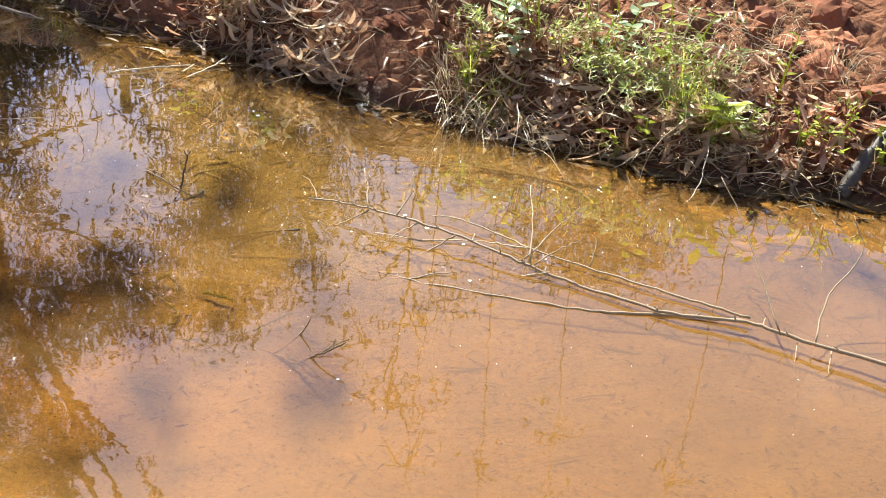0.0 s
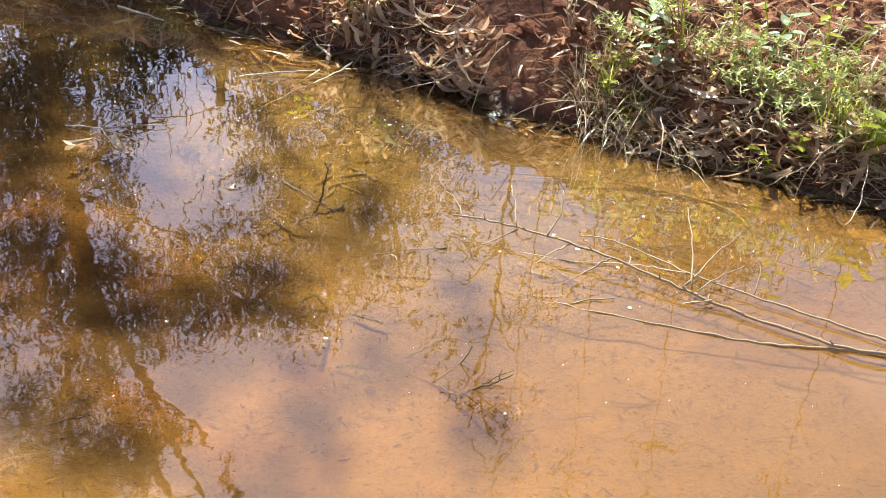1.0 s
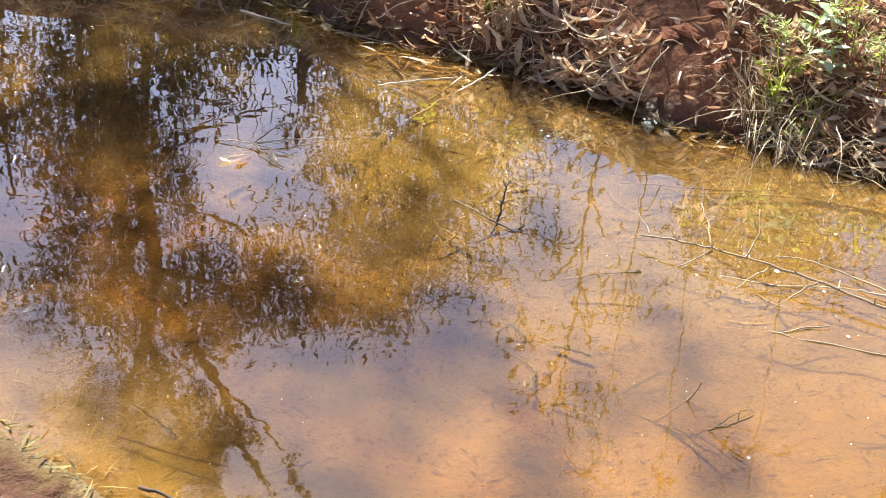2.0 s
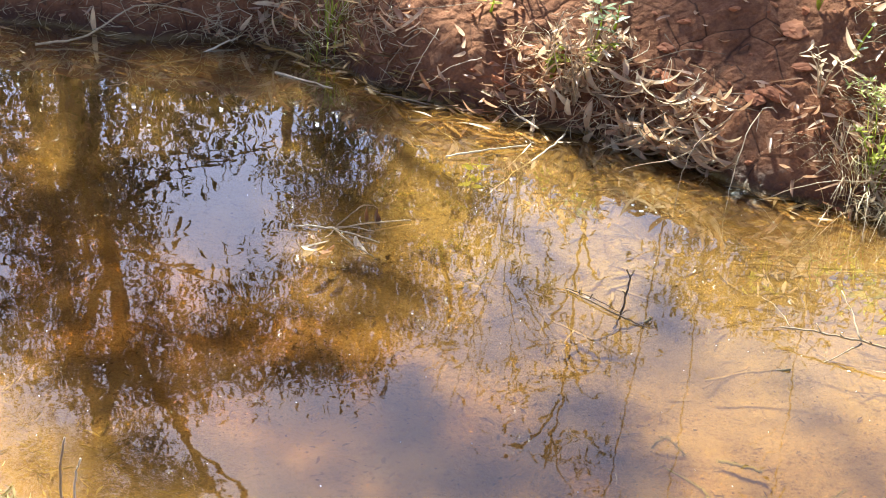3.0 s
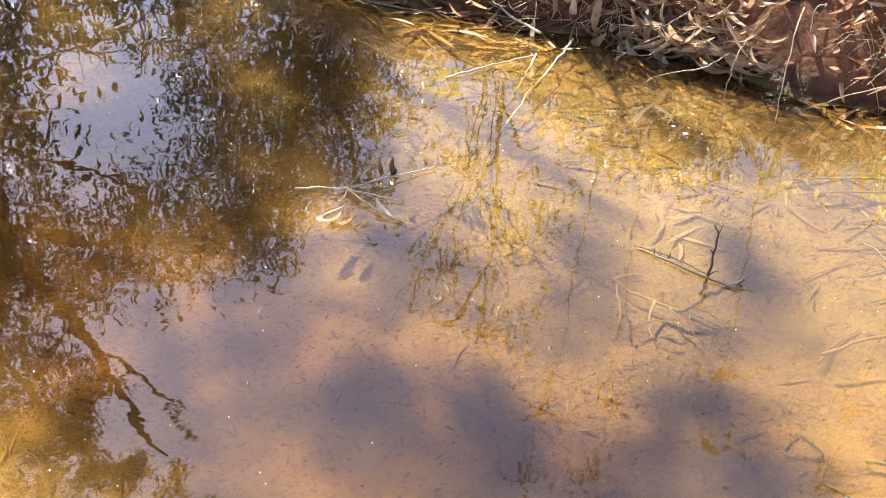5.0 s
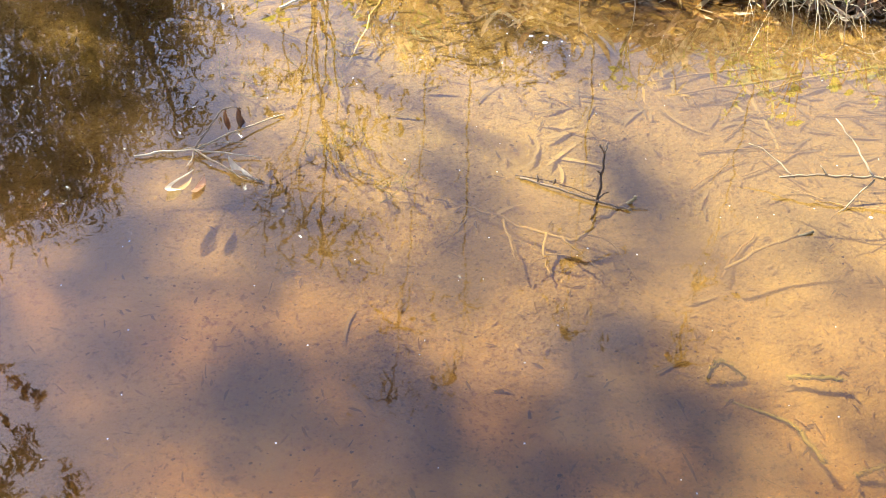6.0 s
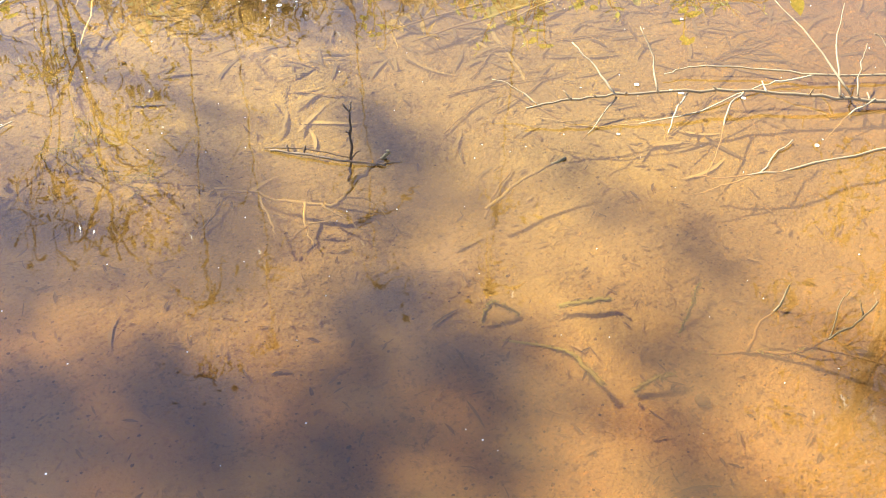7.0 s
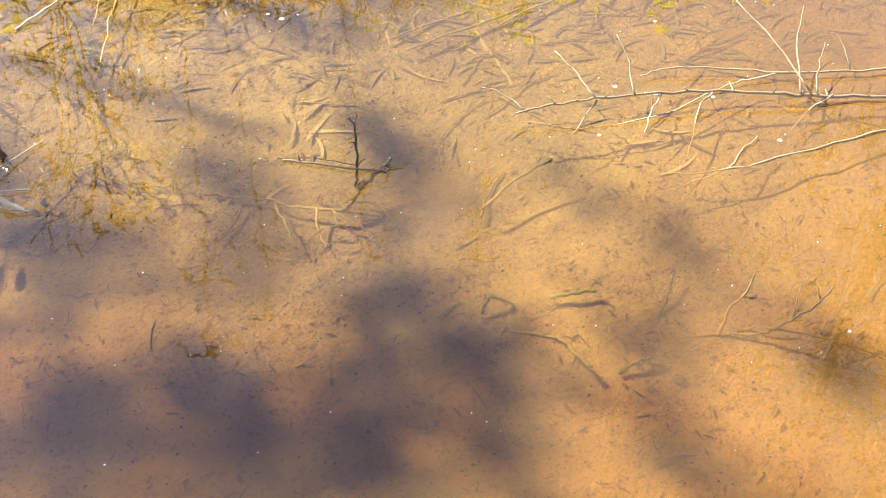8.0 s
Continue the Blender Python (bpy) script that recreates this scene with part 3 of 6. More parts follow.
# thin, nearly bare sapling
t2 = on_land(0.35, 9.2)
trunk_d = [t2, towards(14, 24, 5.6), towards(14.5, 32, 5.3), towards(14, 41, 5.0)]
limbs_d = [([towards(14, 24 + 4 * k, 5.6 - 0.13 * k), towards(14 + s * 2, 27 + 4 * k, 5.3), towards(14 + s * 4, 26 + 4.5 * k, 5.1)], 0.012)
           for k, s in ((0, 1), (1, -1), (2, 1), (3, -1), (3.5, 0.6), (1.5, 0.8))]
clumps_d = [(towards(12, 28, 5.4), 0.35, 60), (towards(16, 33, 5.3), 0.4, 70), (towards(14, 39, 5.0), 0.4, 60), (towards(11, 35, 5.1), 0.3, 40)]
gum_tree("thin sapling with bare twigs and few leaves", trunk_d, 0.015, limbs_d, clumps_d, 13, name="sapling")

# a taller gum further along the bank
t3 = on_land(2.0, 10.0)
spot = Vector((1.75, 9.6, 3.15))
gum_tree("round-crowned olive gum further along the bank", [t3, t3.lerp(spot, 0.5) + Vector((0.08, 0, 0)), spot], 0.06,
         [([t3.lerp(spot, 0.7), spot + Vector((-0.5, 0.1, 0.25))], 0.03), ([t3.lerp(spot, 0.8), spot + Vector((0.5, 0, 0.2))], 0.03)],
         [(spot, 0.5, 620), (spot + Vector((-0.45, 0.1, 0.3)), 0.4, 460), (spot + Vector((0.4, 0.0, 0.35)), 0.4, 460), (spot + Vector((0.05, 0, 0.45)), 0.35, 360)], 14)

# a dense gum standing further back
t4 = on_land(-5.0, 13.6)
top4 = Vector((-5.0, 13.5, 4.6))
gum_tree("dense olive gum standing back from the creek", [t4, t4.lerp(top4, 0.5) + Vector((0.1, 0, 0)), top4], 0.09,
         [([t4.lerp(top4, 0.6), Vector((-4.6, 13.5, 4.0))], 0.04), ([t4.lerp(top4, 0.55), Vector((-5.6, 13.6, 4.2))], 0.04)],
         [(Vector((-4.75, 13.5, 3.6)), 0.5, 520), (Vector((-5.2, 13.5, 4.5)), 0.7, 700), (Vector((-5.5, 13.6, 3.2)), 0.7, 700), (Vector((-4.75, 13.4, 5.1)), 0.5, 420), (Vector((-4.7, 13.5, 2.7)), 0.5, 420), (Vector((-6.0, 13.6, 4.6)), 0.8, 700)], 15, (0.12, 0.014))

# a very tall gum added unseen far behind the bank to shade the clay
t6 = on_land(-7.6, 19.2)
high = [Vector((x, y, 0)) + SUN_DIR * 20 for x, y in ((0.02, 4.22), (0.14, 4.45), (0.30, 4.62), (0.05, 4.72), (-0.16, 4.55))]
gum_tree("very tall slender gum added out of view to shade the bank", [t6, Vector((-7.4, 18.8, 6.0)), Vector((-6.8, 18.2, 11.0)), Vector((-5.2, 17.4, 14.4))], 0.16,
         [([Vector((-5.4, 17.5, 14.1)), q], 0.03) for q in high], [(q, 0.24, 330) for q in high], 17, (0.12, 0.014))

# a tall gum downstream, past the bend of the near shore
t5 = on_land(5.9, 5.6)
top5 = Vector((5.6, 5.5, 7.4))
clumps_e = [(Vector((math.sin(radians(az)) * 6.2, 2.4 + math.cos(radians(az)) * 6.2, math.tan(radians(el)) * 6.2)), 0.9, 520) for az, el in ((61, 36), (65, 39), (60.5, 43), (65, 45), (70, 43), (62, 49), (67, 51), (72, 50))]
gum_tree("tall gum tree with spreading olive crown downstream", [t5, t5.lerp(top5, 0.5) + Vector((0.15, 0, 0)), top5], 0.13, [([t5.lerp(top5, 0.5), c[0]], 0.04) for c in clumps_e], clumps_e, 16, (0.12, 0.014))

# the bush behind
far_rng = random.Random(5)
for k in range(30):
    az = -75 + 150 * k / 29 + far_rng.uniform(-2, 2)
    reach = far_rng.uniform(16, 26)
    tall = far_rng.uniform(3.6, 6.0) * (reach / 20)
    x, y = WATER_POINT.x + math.sin(radians(az)) * reach, WATER_POINT.y + math.cos(radians(az)) * reach
    b0 = on_land(x, y)
    top = b0 + Vector((far_rng.uniform(-0.6, 0.6), far_rng.uniform(-0.6, 0.6), tall))
    cl = [(b0.lerp(top, far_rng.uniform(0.25, 1.0)) + Vector((far_rng.gauss(0, 1), far_rng.gauss(0, 1), 0)) * 1.1, 1.1, 110) for _ in range(9)]
    lm = [([b0.lerp(top, 0.45), cl[j][0]], 0.05) for j in range(3)]
    gum_tree("distant bush gum with ragged olive crown", [b0, b0.lerp(top, 0.5), top], 0.14, lm, cl, 40 + k, (0.30, 0.06))

# tall thin saplings behind the bank, and an old post
for k, (x, y, h, lean) in enumerate([(0.2, 6.7, 3.4, -0.15), (0.95, 6.5, 3.0, 0.12), (1.9, 6.2, 3.2, -0.1), (0.55, 7.2, 3.8, 0.1)]):
    rng = random.Random(600 + k)
    b0 = on_land(x, y)
    top = b0 + Vector((lean, rng.uniform(-0.2, 0.1), h))
    shoots = []
    for j in range(7):
        q = b0.lerp(top, 0.45 + 0.08 * j)
        s = rng.choice((-1, 1))
        shoots.append(([q, q + Vector((s * 0.12, rng.uniform(-0.1, 0.1), 0.14)), q + Vector((s * rng.uniform(0.15, 0.32), rng.uniform(-0.2, 0.2), rng.uniform(0.16, 0.34)))], 0.0022))
    gum_tree("slender bare-stemmed sapling on the bank top", [b0, b0.lerp(top, 0.5) + Vector((0.03, 0, 0)), top], 0.0055, shoots, [(top, 0.22, 16), (b0.lerp(top, 0.8), 0.22, 10)], 620 + k, (0.07, 0.008), name="sapling")
post = new("wooden_post", tube("wooden_post", [Vector((0, 0, -0.1)), Vector((0.01, 0, 0.35)), Vector((0.0, 0, 0.70))], 0.038, 0.034, M_BARK, 10, 3, 0.003))
post.location = on_land(-2.13, 8.25, 0.0)
tagged(post, "short weathered wooden post on the bank top", "post")

# shrubs along the bank top
for k, (az, reach, el, n) in enumerate([(-34, 4.2, 24, 900), (-27, 4.4, 22, 900), (-20, 4.3, 17, 700), (-14, 4.5, 13.5, 600), (-8, 4.3, 13.5, 600), (-2, 4.6, 15, 600), (5, 4.7, 17, 600), (-42, 4.4, 26, 800)]):
    rng = random.Random(700 + k)
    p = towards(az, 0, reach)
    b0 = on_land(p.x, p.y)
    high = towards(az, el, reach)
    cl = [(b0.lerp(high, f) + Vector((rng.gauss(0, 0.25), rng.gauss(0, 0.15), 0)), 0.36, n // 4) for f in (0.3, 0.5, 0.7, 0.85)]
    gum_tree("leafy olive-green shrub on the bank top", [b0, b0.lerp(high, 0.6), high], 0.02, [([b0.lerp(high, 0.3), c[0]], 0.01) for c in cl], cl, 720 + k, (0.08, 0.012), name="shrub")


# ---- things on the water ----
def stick_thing(name, label, stem, r0, r1, twigs, mat, seed, category="branch", wob=0.004):
    """A stem and its twigs: twigs are (points, start radius, end radius)."""
    rng = random.Random(seed)
    root = new(name)
    base = Vector(stem[0])
    root.location = base
    tagged(root, label, category)
    loc = lambda pts: [Vector(p) - base for p in pts]
    part("stem", tube("stem", loc(stem), r0, r1, mat, 7, 5, wob, rng), root)
    for pts, a, b in twigs:
        part("twig", tube("twig", loc(pts), a * 0.85, b * 0.85, mat, 5, 4, wob * 0.8, rng), root)
    return root


MAIN = [(1.95, 2.03, 0.05), (1.55, 2.28, 0.045), (1.215, 2.48, 0.035), (1.0, 2.595, 0.03), (0.904, 2.655, 0.03), (0.742, 2.69, 0.02), (0.588, 2.766, 0.012), (0.414, 2.872, 0.015),
        (0.316, 2.925, 0.025), (0.189, 3.010, 0.035), (0.025, 3.098, 0.045), (-0.12, 3.163, 0.045), (-0.207, 3.202, 0.04), (-0.302, 3.236, 0.03)]
MAIN_TWIGS = [([(-0.034, 3.118, 0.045), (0.005, 3.19, 0.085), (0.01, 3.25, 0.13)], 0.0035, 0.0016),
              ([(-0.117, 3.16, 0.045), (-0.125, 3.23, 0.08), (-0.14, 3.30, 0.11)], 0.003, 0.0014),
              ([(0.35, 2.91, 0.03), (0.36, 3.06, 0.09), (0.36, 3.20, 0.13)], 0.0035, 0.0014),
              ([(0.327, 2.92, 0.03), (0.42, 3.03, 0.07), (0.50, 3.10, 0.12)], 0.0035, 0.0014),
              ([(0.361, 2.90, 0.03), (0.44, 2.97, 0.05), (0.50, 3.01, 0.06)], 0.003, 0.0014),
              ([(-0.115, 3.16, 0.04), (-0.165, 3.145, 0.015), (-0.239, 3.117, -0.01)], 0.003, 0.0014),
              ([(0.035, 3.095, 0.04), (-0.02, 3.07, 0.02), (-0.078, 3.028, -0.01)], 0.003, 0.0014)]
LOW_TWIGS = [([(0.14, 3.03, 0.04), (0.10, 3.03, 0.01), (0.0, 2.95, -0.02), (-0.077, 2.90, -0.04)], 0.0035, 0.0016),
              ([(0.40, 2.88, 0.02), (0.33, 2.885, 0.0), (0.226, 2.854, -0.02)], 0.003, 0.0014),
              ([(0.98, 2.60, 0.03), (0.95, 2.80, 0.12), (0.92, 2.95, 0.20), (0.88, 3.06, 0.26)], 0.0032, 0.0015),
              ([(1.06, 2.565, 0.03), (1.12, 2.70, 0.10), (1.22, 2.79, 0.18), (1.20, 2.86, 0.26)], 0.0032, 0.0015),
              ([(1.10, 2.55, 0.02), (1.08, 2.48, 0.0), (1.10, 2.40, -0.05)], 0.0018, 0.001),
              ([(1.02, 2.58, 0.02), (0.99, 2.48, -0.02), (1.02, 2.42, -0.06)], 0.0018, 0.001),
              ([(-0.27, 3.225, 0.03), (-0.3, 3.30, 0.05), (-0.33, 3.33, 0.06)], 0.0025, 0.0012)]
main_branch = stick_thing("fallen_branch", "long thin dry brown branch with bare twigs lying on water", MAIN, 0.0064, 0.0024, MAIN_TWIGS + LOW_TWIGS, M_TANSTICK, 21)
stick_thing("fallen_branch", "slender dry forked branch resting on the water surface", [(0.93, 2.71, 0.012), (0.807, 2.771, 0.012), (0.664, 2.847, 0.012), (0.511, 2.934, 0.014), (0.36, 3.02, 0.016), (0.25, 3.115, 0.018), (0.139, 3.183, 0.018), (0.065, 3.205, 0.012)],
            0.0042, 0.0018, [([(0.36, 3.02, 0.016), (0.28, 3.045, 0.012), (0.20, 3.06, 0.008), (0.0, 3.07, 0.0), (-0.174, 3.138, -0.005), (-0.271, 3.236, -0.01)], 0.003, 0.0013),
                             ([(0.52, 2.93, 0.014), (0.545, 3.0, 0.06), (0.53, 3.02, 0.07)], 0.0025, 0.0012)], M_TANSTICK, 22)
stick_thing("fallen_branch", "pale dry stick half sunk beside the long branch", [(0.92, 2.68, 0.015), (0.768, 2.712, 0.005), (0.585, 2.712, 0.002), (0.435, 2.728, 0.002), (0.178, 2.785, 0.0), (-0.015, 2.838, -0.002), (-0.11, 2.90, -0.012)],
            0.0048, 0.002, [([(0.017, 2.835, 0.0), (0.08, 2.86, 0.004), (0.145, 2.876, 0.006)], 0.003, 0.002), ([(0.017, 2.833, 0.0), (-0.06, 2.845, -0.01), (-0.15, 2.863, -0.02)], 0.003, 0.0015)], M_TANSTICK, 23)

node_rng = random.Random(29)
nodes = []
for q in curve_points(MAIN, 5)[6:-3:3]:
    d = Vector((node_rng.uniform(-1, 1), node_rng.uniform(-1, 1), node_rng.uniform(0.2, 1))).normalized()
    nodes.append(tube_data([q, q + d * 0.010, q + d * node_rng.uniform(0.014, 0.03)], 0.0032, 0.0012, 5, 2, 0.0, node_rng))
for vs, fs in nodes:
    part("twig_stub", mesh_of("twig_stub", [v - main_branch.location for v in vs], fs, M_TANSTICK), main_branch)
def furred(root, stem, radius, mat, seed, length=(0.006, 0.016), count=90):
    """Short algae filaments all round a sunken stem."""
    rng = random.Random(seed)
    base = Vector(stem[0])
    line = curve_points(stem, 8)
    hairs = []
    for _ in range(count):
        q = line[rng.randrange(len(line))] - base + Vector((rng.uniform(-1, 1), rng.uniform(-1, 1), rng.uniform(-1, 1))) * 0.006
        v, f = blade_data(rng.uniform(*length), rng.uniform(0.0012, 0.0035), rng.uniform(-0.6, 0.8), 0.5, 0.3, 0.0, 2)
        hairs.append(place(v, f, Matrix.Translation(q) @ Euler((rng.uniform(-1, 1), rng.uniform(-1.3, 0.6), rng.uniform(0, 6.28))).to_matrix().to_4x4()))
    tagged(part("algae_fur", merged("algae_fur", hairs, mat), root, "soft silty algae fur"), kind="stuff")


stick_thing("bare_twig", "small upright dark twig with pale buds standing in water", [(-0.715, 3.285, -0.06), (-0.70, 3.30, 0.0), (-0.692, 3.315, 0.05), (-0.682, 3.335, 0.105)], 0.0034, 0.0024,
            [([(-0.70, 3.30, 0.005), (-0.685, 3.30, 0.02), (-0.678, 3.298, 0.022)], 0.002, 0.0015), ([(-0.684, 3.33, 0.10), (-0.672, 3.345, 0.115)], 0.0022, 0.003),
             ([(-0.684, 3.33, 0.10), (-0.692, 3.342, 0.118)], 0.0022, 0.003), ([(-0.69, 3.318, 0.055), (-0.699, 3.32, 0.065)], 0.002, 0.002)], M_ROOT, 24, "twig", 0.002)
stick_thing("floating_stick", "thin brown stick floating flat with small buds", [(-0.828, 3.418, 0.003), (-0.775, 3.365, 0.006), (-0.722, 3.312, 0.006), (-0.68, 3.278, 0.004), (-0.645, 3.25, 0.003)], 0.0030, 0.0020,
            [([(-0.775, 3.365, 0.006), (-0.768, 3.372, 0.022)], 0.002, 0.0032), ([(-0.80, 3.39, 0.006), (-0.797, 3.398, 0.018)], 0.002, 0.003),
             ([(-0.66, 3.262, 0.004), (-0.61, 3.245, 0.001)], 0.0018, 0.001), ([(-0.835, 3.43, 0.004), (-0.765, 3.378, 0.008), (-0.70, 3.305, 0.008)], 0.0018, 0.0012)], M_ROOT, 25, "stick", 0.002)
SB = [(-0.66, 3.285, -0.032), (-0.725, 3.265, -0.057), (-0.765, 3.25, -0.082), (-0.835, 3.30, -0.087), (-0.90, 3.38, -0.092)]
sb = stick_thing("sunken_branch", "forked branch furred with tan silt lying on the bed", [(-0.625, 3.285, -0.010), (-0.66, 3.285, -0.032), (-0.725, 3.265, -0.057), (-0.765, 3.25, -0.082), (-0.835, 3.30, -0.087), (-0.90, 3.38, -0.092), (-0.955, 3.43, -0.097)], 0.0075, 0.0025,
            [([(-0.818, 3.286, -0.082), (-0.845, 3.23, -0.092), (-0.86, 3.17, -0.102)], 0.004, 0.0015), ([(-0.89, 3.35, -0.077), (-0.905, 3.27, -0.067), (-0.918, 3.215, -0.062)], 0.004, 0.002),
             ([(-0.792, 3.262, -0.082), (-0.77, 3.20, -0.087), (-0.75, 3.14, -0.097)], 0.0035, 0.0015), ([(-0.75, 3.262, -0.082), (-0.70, 3.22, -0.082), (-0.692, 3.11, -0.102)], 0.0035, 0.0015),
             ([(-0.66, 3.285, -0.022), (-0.635, 3.275, 0.0), (-0.628, 3.274, 0.018)], 0.006, 0.004), ([(-0.84, 3.23, -0.092), (-0.80, 3.21, -0.087)], 0.003, 0.0015),
             ([(-0.845, 3.225, -0.092), (-0.885, 3.205, -0.087)], 0.003, 0.0015), ([(-0.955, 3.39, -0.092), (-1.0, 3.345, -0.097), (-1.048, 3.319, -0.102)], 0.0035, 0.002)], M_SILTPALE, 26, "branch", 0.005)
furred(sb, [(-0.625, 3.285, -0.010)] + SB, 0.008, M_FUR, 501, (0.008, 0.022), 220)
stick_thing("sunken_stick", "straight tan stick sunk slanting near the bank", [(-0.095, 3.95, -0.05), (-0.115, 3.70, -0.065), (-0.145, 3.52, -0.08), (-0.175, 3.385, -0.10)], 0.008, 0.005, [], M_SILTPALE, 27, "stick")
stick_thing("sunken_stick", "thin tan stick lying under shallow water", [(0.02, 3.64, -0.02), (-0.15, 3.65, -0.03), (-0.33, 3.66, -0.045)], 0.006, 0.003, [], M_SUNKSTICK, 28, "stick")
stick_thing("sunken_stick", "thin curved stick beneath the shallow water", [(-0.06, 3.72, -0.05), (-0.2, 3.735, -0.055), (-0.35, 3.74, -0.06)], 0.005, 0.003, [], M_SUNKSTICK, 29, "stick")
stick_thing("sunken_log", "thick tan sunken branch just under the surface", [(0.23, 3.62, -0.014), (0.33, 3.588, -0.014), (0.418, 3.566, -0.014), (0.52, 3.545, -0.014), (0.67, 3.515, -0.016)], 0.009, 0.010,
            [([(0.40, 3.57, -0.014), (0.49, 3.53, -0.014), (0.56, 3.465, -0.016), (0.59, 3.375, -0.022)], 0.010, 0.008), ([(0.23, 3.62, -0.014), (0.05, 3.62, -0.012), (-0.10, 3.603, -0.02)], 0.006, 0.003)], M_SILTPALE, 30, "branch", 0.004)
stick_thing("furred_stick", "short silt-furred twig lying half in the water", [(-0.52, 3.065, -0.06), (-0.40, 3.085, -0.02), (-0.31, 3.08, 0.004)], 0.0045, 0.003,
            [([(-0.45 + 0.03 * k, 3.075, -0.03 + 0.006 * k), (-0.445 + 0.03 * k, 3.09, -0.025 + 0.006 * k)], 0.0015, 0.0008) for k in range(5)], M_SILTPALE, 31, "stick", 0.003)
stick_thing("furred_stick", "silt-coated twig lying on the creek bed", [(-0.52, 3.065, -0.10), (-0.46, 3.12, -0.105), (-0.38, 3.17, -0.10)], 0.004, 0.002, [], M_SUNKSTICK, 32, "stick", 0.003)
for k, (stem, r0, r1) in enumerate([([(-0.681, 2.833, -0.115), (-0.65, 2.848, -0.085), (-0.61, 2.814, -0.12)], 0.006, 0.005), ([(-0.54, 2.782, -0.10), (-0.50, 2.76, -0.085), (-0.455, 2.737, -0.08)], 0.009, 0.007),
                                    ([(-0.672, 2.78, -0.13), (-0.594, 2.692, -0.115), (-0.595, 2.635, -0.09), (-0.60, 2.575, -0.075)], 0.005, 0.008), ([(-0.403, 2.601, -0.125), (-0.34, 2.64, -0.085), (-0.29, 2.675, -0.065)], 0.005, 0.003),
                                    ([(-0.55, 2.547, -0.105), (-0.51, 2.54, -0.085), (-0.473, 2.529, -0.08)], 0.008, 0.005)]):
    al = stick_thing("algae_stick", "short sunken stick coated in yellow-green algae", stem, r0 * 0.62, r1 * 0.62, [], M_MOSSY, 33 + k, "stick", 0.003)
    furred(al, stem, r0, M_MOSSFUR, 510 + k, (0.007, 0.018), 130)
ab = stick_thing("sunken_branch", "forked algae-coated branch with pale tips above water", [(-0.42, 2.572, -0.12), (-0.307, 2.505, -0.10), (-0.262, 2.464, -0.09), (-0.235, 2.435, -0.05), (-0.215, 2.42, 0.0), (-0.175, 2.405, 0.03), (-0.13, 2.405, 0.06)], 0.0036, 0.0018,
            [([(-0.315, 2.508, -0.10), (-0.27, 2.53, -0.05), (-0.25, 2.52, 0.0), (-0.225, 2.525, 0.05)], 0.005, 0.002), ([(-0.16, 2.405, 0.04), (-0.155, 2.425, 0.06)], 0.0022, 0.0012),
             ([(-0.215, 2.42, 0.0), (-0.15, 2.46, 0.02), (-0.12, 2.47, 0.03)], 0.002, 0.001), ([(-0.245, 2.45, -0.05), (-0.16, 2.32, -0.02), (-0.10, 2.20, -0.04)], 0.003, 0.0012)], M_SUNKSTICK, 39, "branch", 0.003)
furred(ab, [(-0.42, 2.572, -0.12), (-0.307, 2.505, -0.10), (-0.262, 2.464, -0.09), (-0.235, 2.435, -0.05)], 0.006, M_MOSSFUR, 520, (0.006, 0.015), 130)
stick_thing("white_stick", "bleached pale stick floating by the bank", [(-1.15, 4.262, 0.004), (-1.062, 4.30, 0.008), (-0.97, 4.345, 0.008), (-0.873, 4.39, 0.006)], 0.0036, 0.0022, [], M_GREYSTICK, 40, "stick", 0.003)
stick_thing("forked_twig", "pale forked twig dipping into shallow water", [(-0.74, 4.45, 0.03), (-0.78, 4.40, 0.01), (-0.90, 4.23, -0.01), (-1.05, 3.99, -0.05)], 0.0036, 0.002,
            [([(-0.86, 4.40, 0.006), (-0.92, 4.28, -0.01), (-0.97, 4.20, -0.03)], 0.0035, 0.002)], M_GREYSTICK, 41, "twig")
stick_thing("stick", "bleached stick slanting from bank into water", [(-0.83, 4.49, 0.03), (-0.90, 4.62, 0.03), (-0.97, 4.77, 0.05)], 0.0042, 0.003, [], M_GREYSTICK, 42)
for k, (stem, lab) in enumerate([([(-2.75, 5.12, 0.01), (-2.57, 5.20, 0.03), (-2.40, 5.33, 0.12), (-2.2, 5.36, 0.10), (-2.0, 5.33, 0.03)], "arched dry stick lying over the water edge"),
                                 ([(-2.30, 5.44, 0.02), (-2.0, 5.40, 0.02), (-1.75, 5.38, 0.06)], "straight pale stick at the water edge"), ([(-2.15, 5.13, -0.01), (-2.05, 5.23, 0.01), (-1.98, 5.31, 0.03)], "thick short bleached stick"),
                                 ([(-1.80, 4.98, 0.002), (-1.66, 4.89, 0.004), (-1.57, 4.845, 0.002)], "dark thin floating stick"), ([(-1.45, 4.86, 0.0), (-1.33, 4.78, 0.004), (-1.15, 4.70, 0.002)], "dry stick half afloat near the bank")]):
    stick_thing("stick", lab, stem, 0.0045, 0.0025, [], M_GREYSTICK if k in (1, 2) else M_STICK, 43 + k)
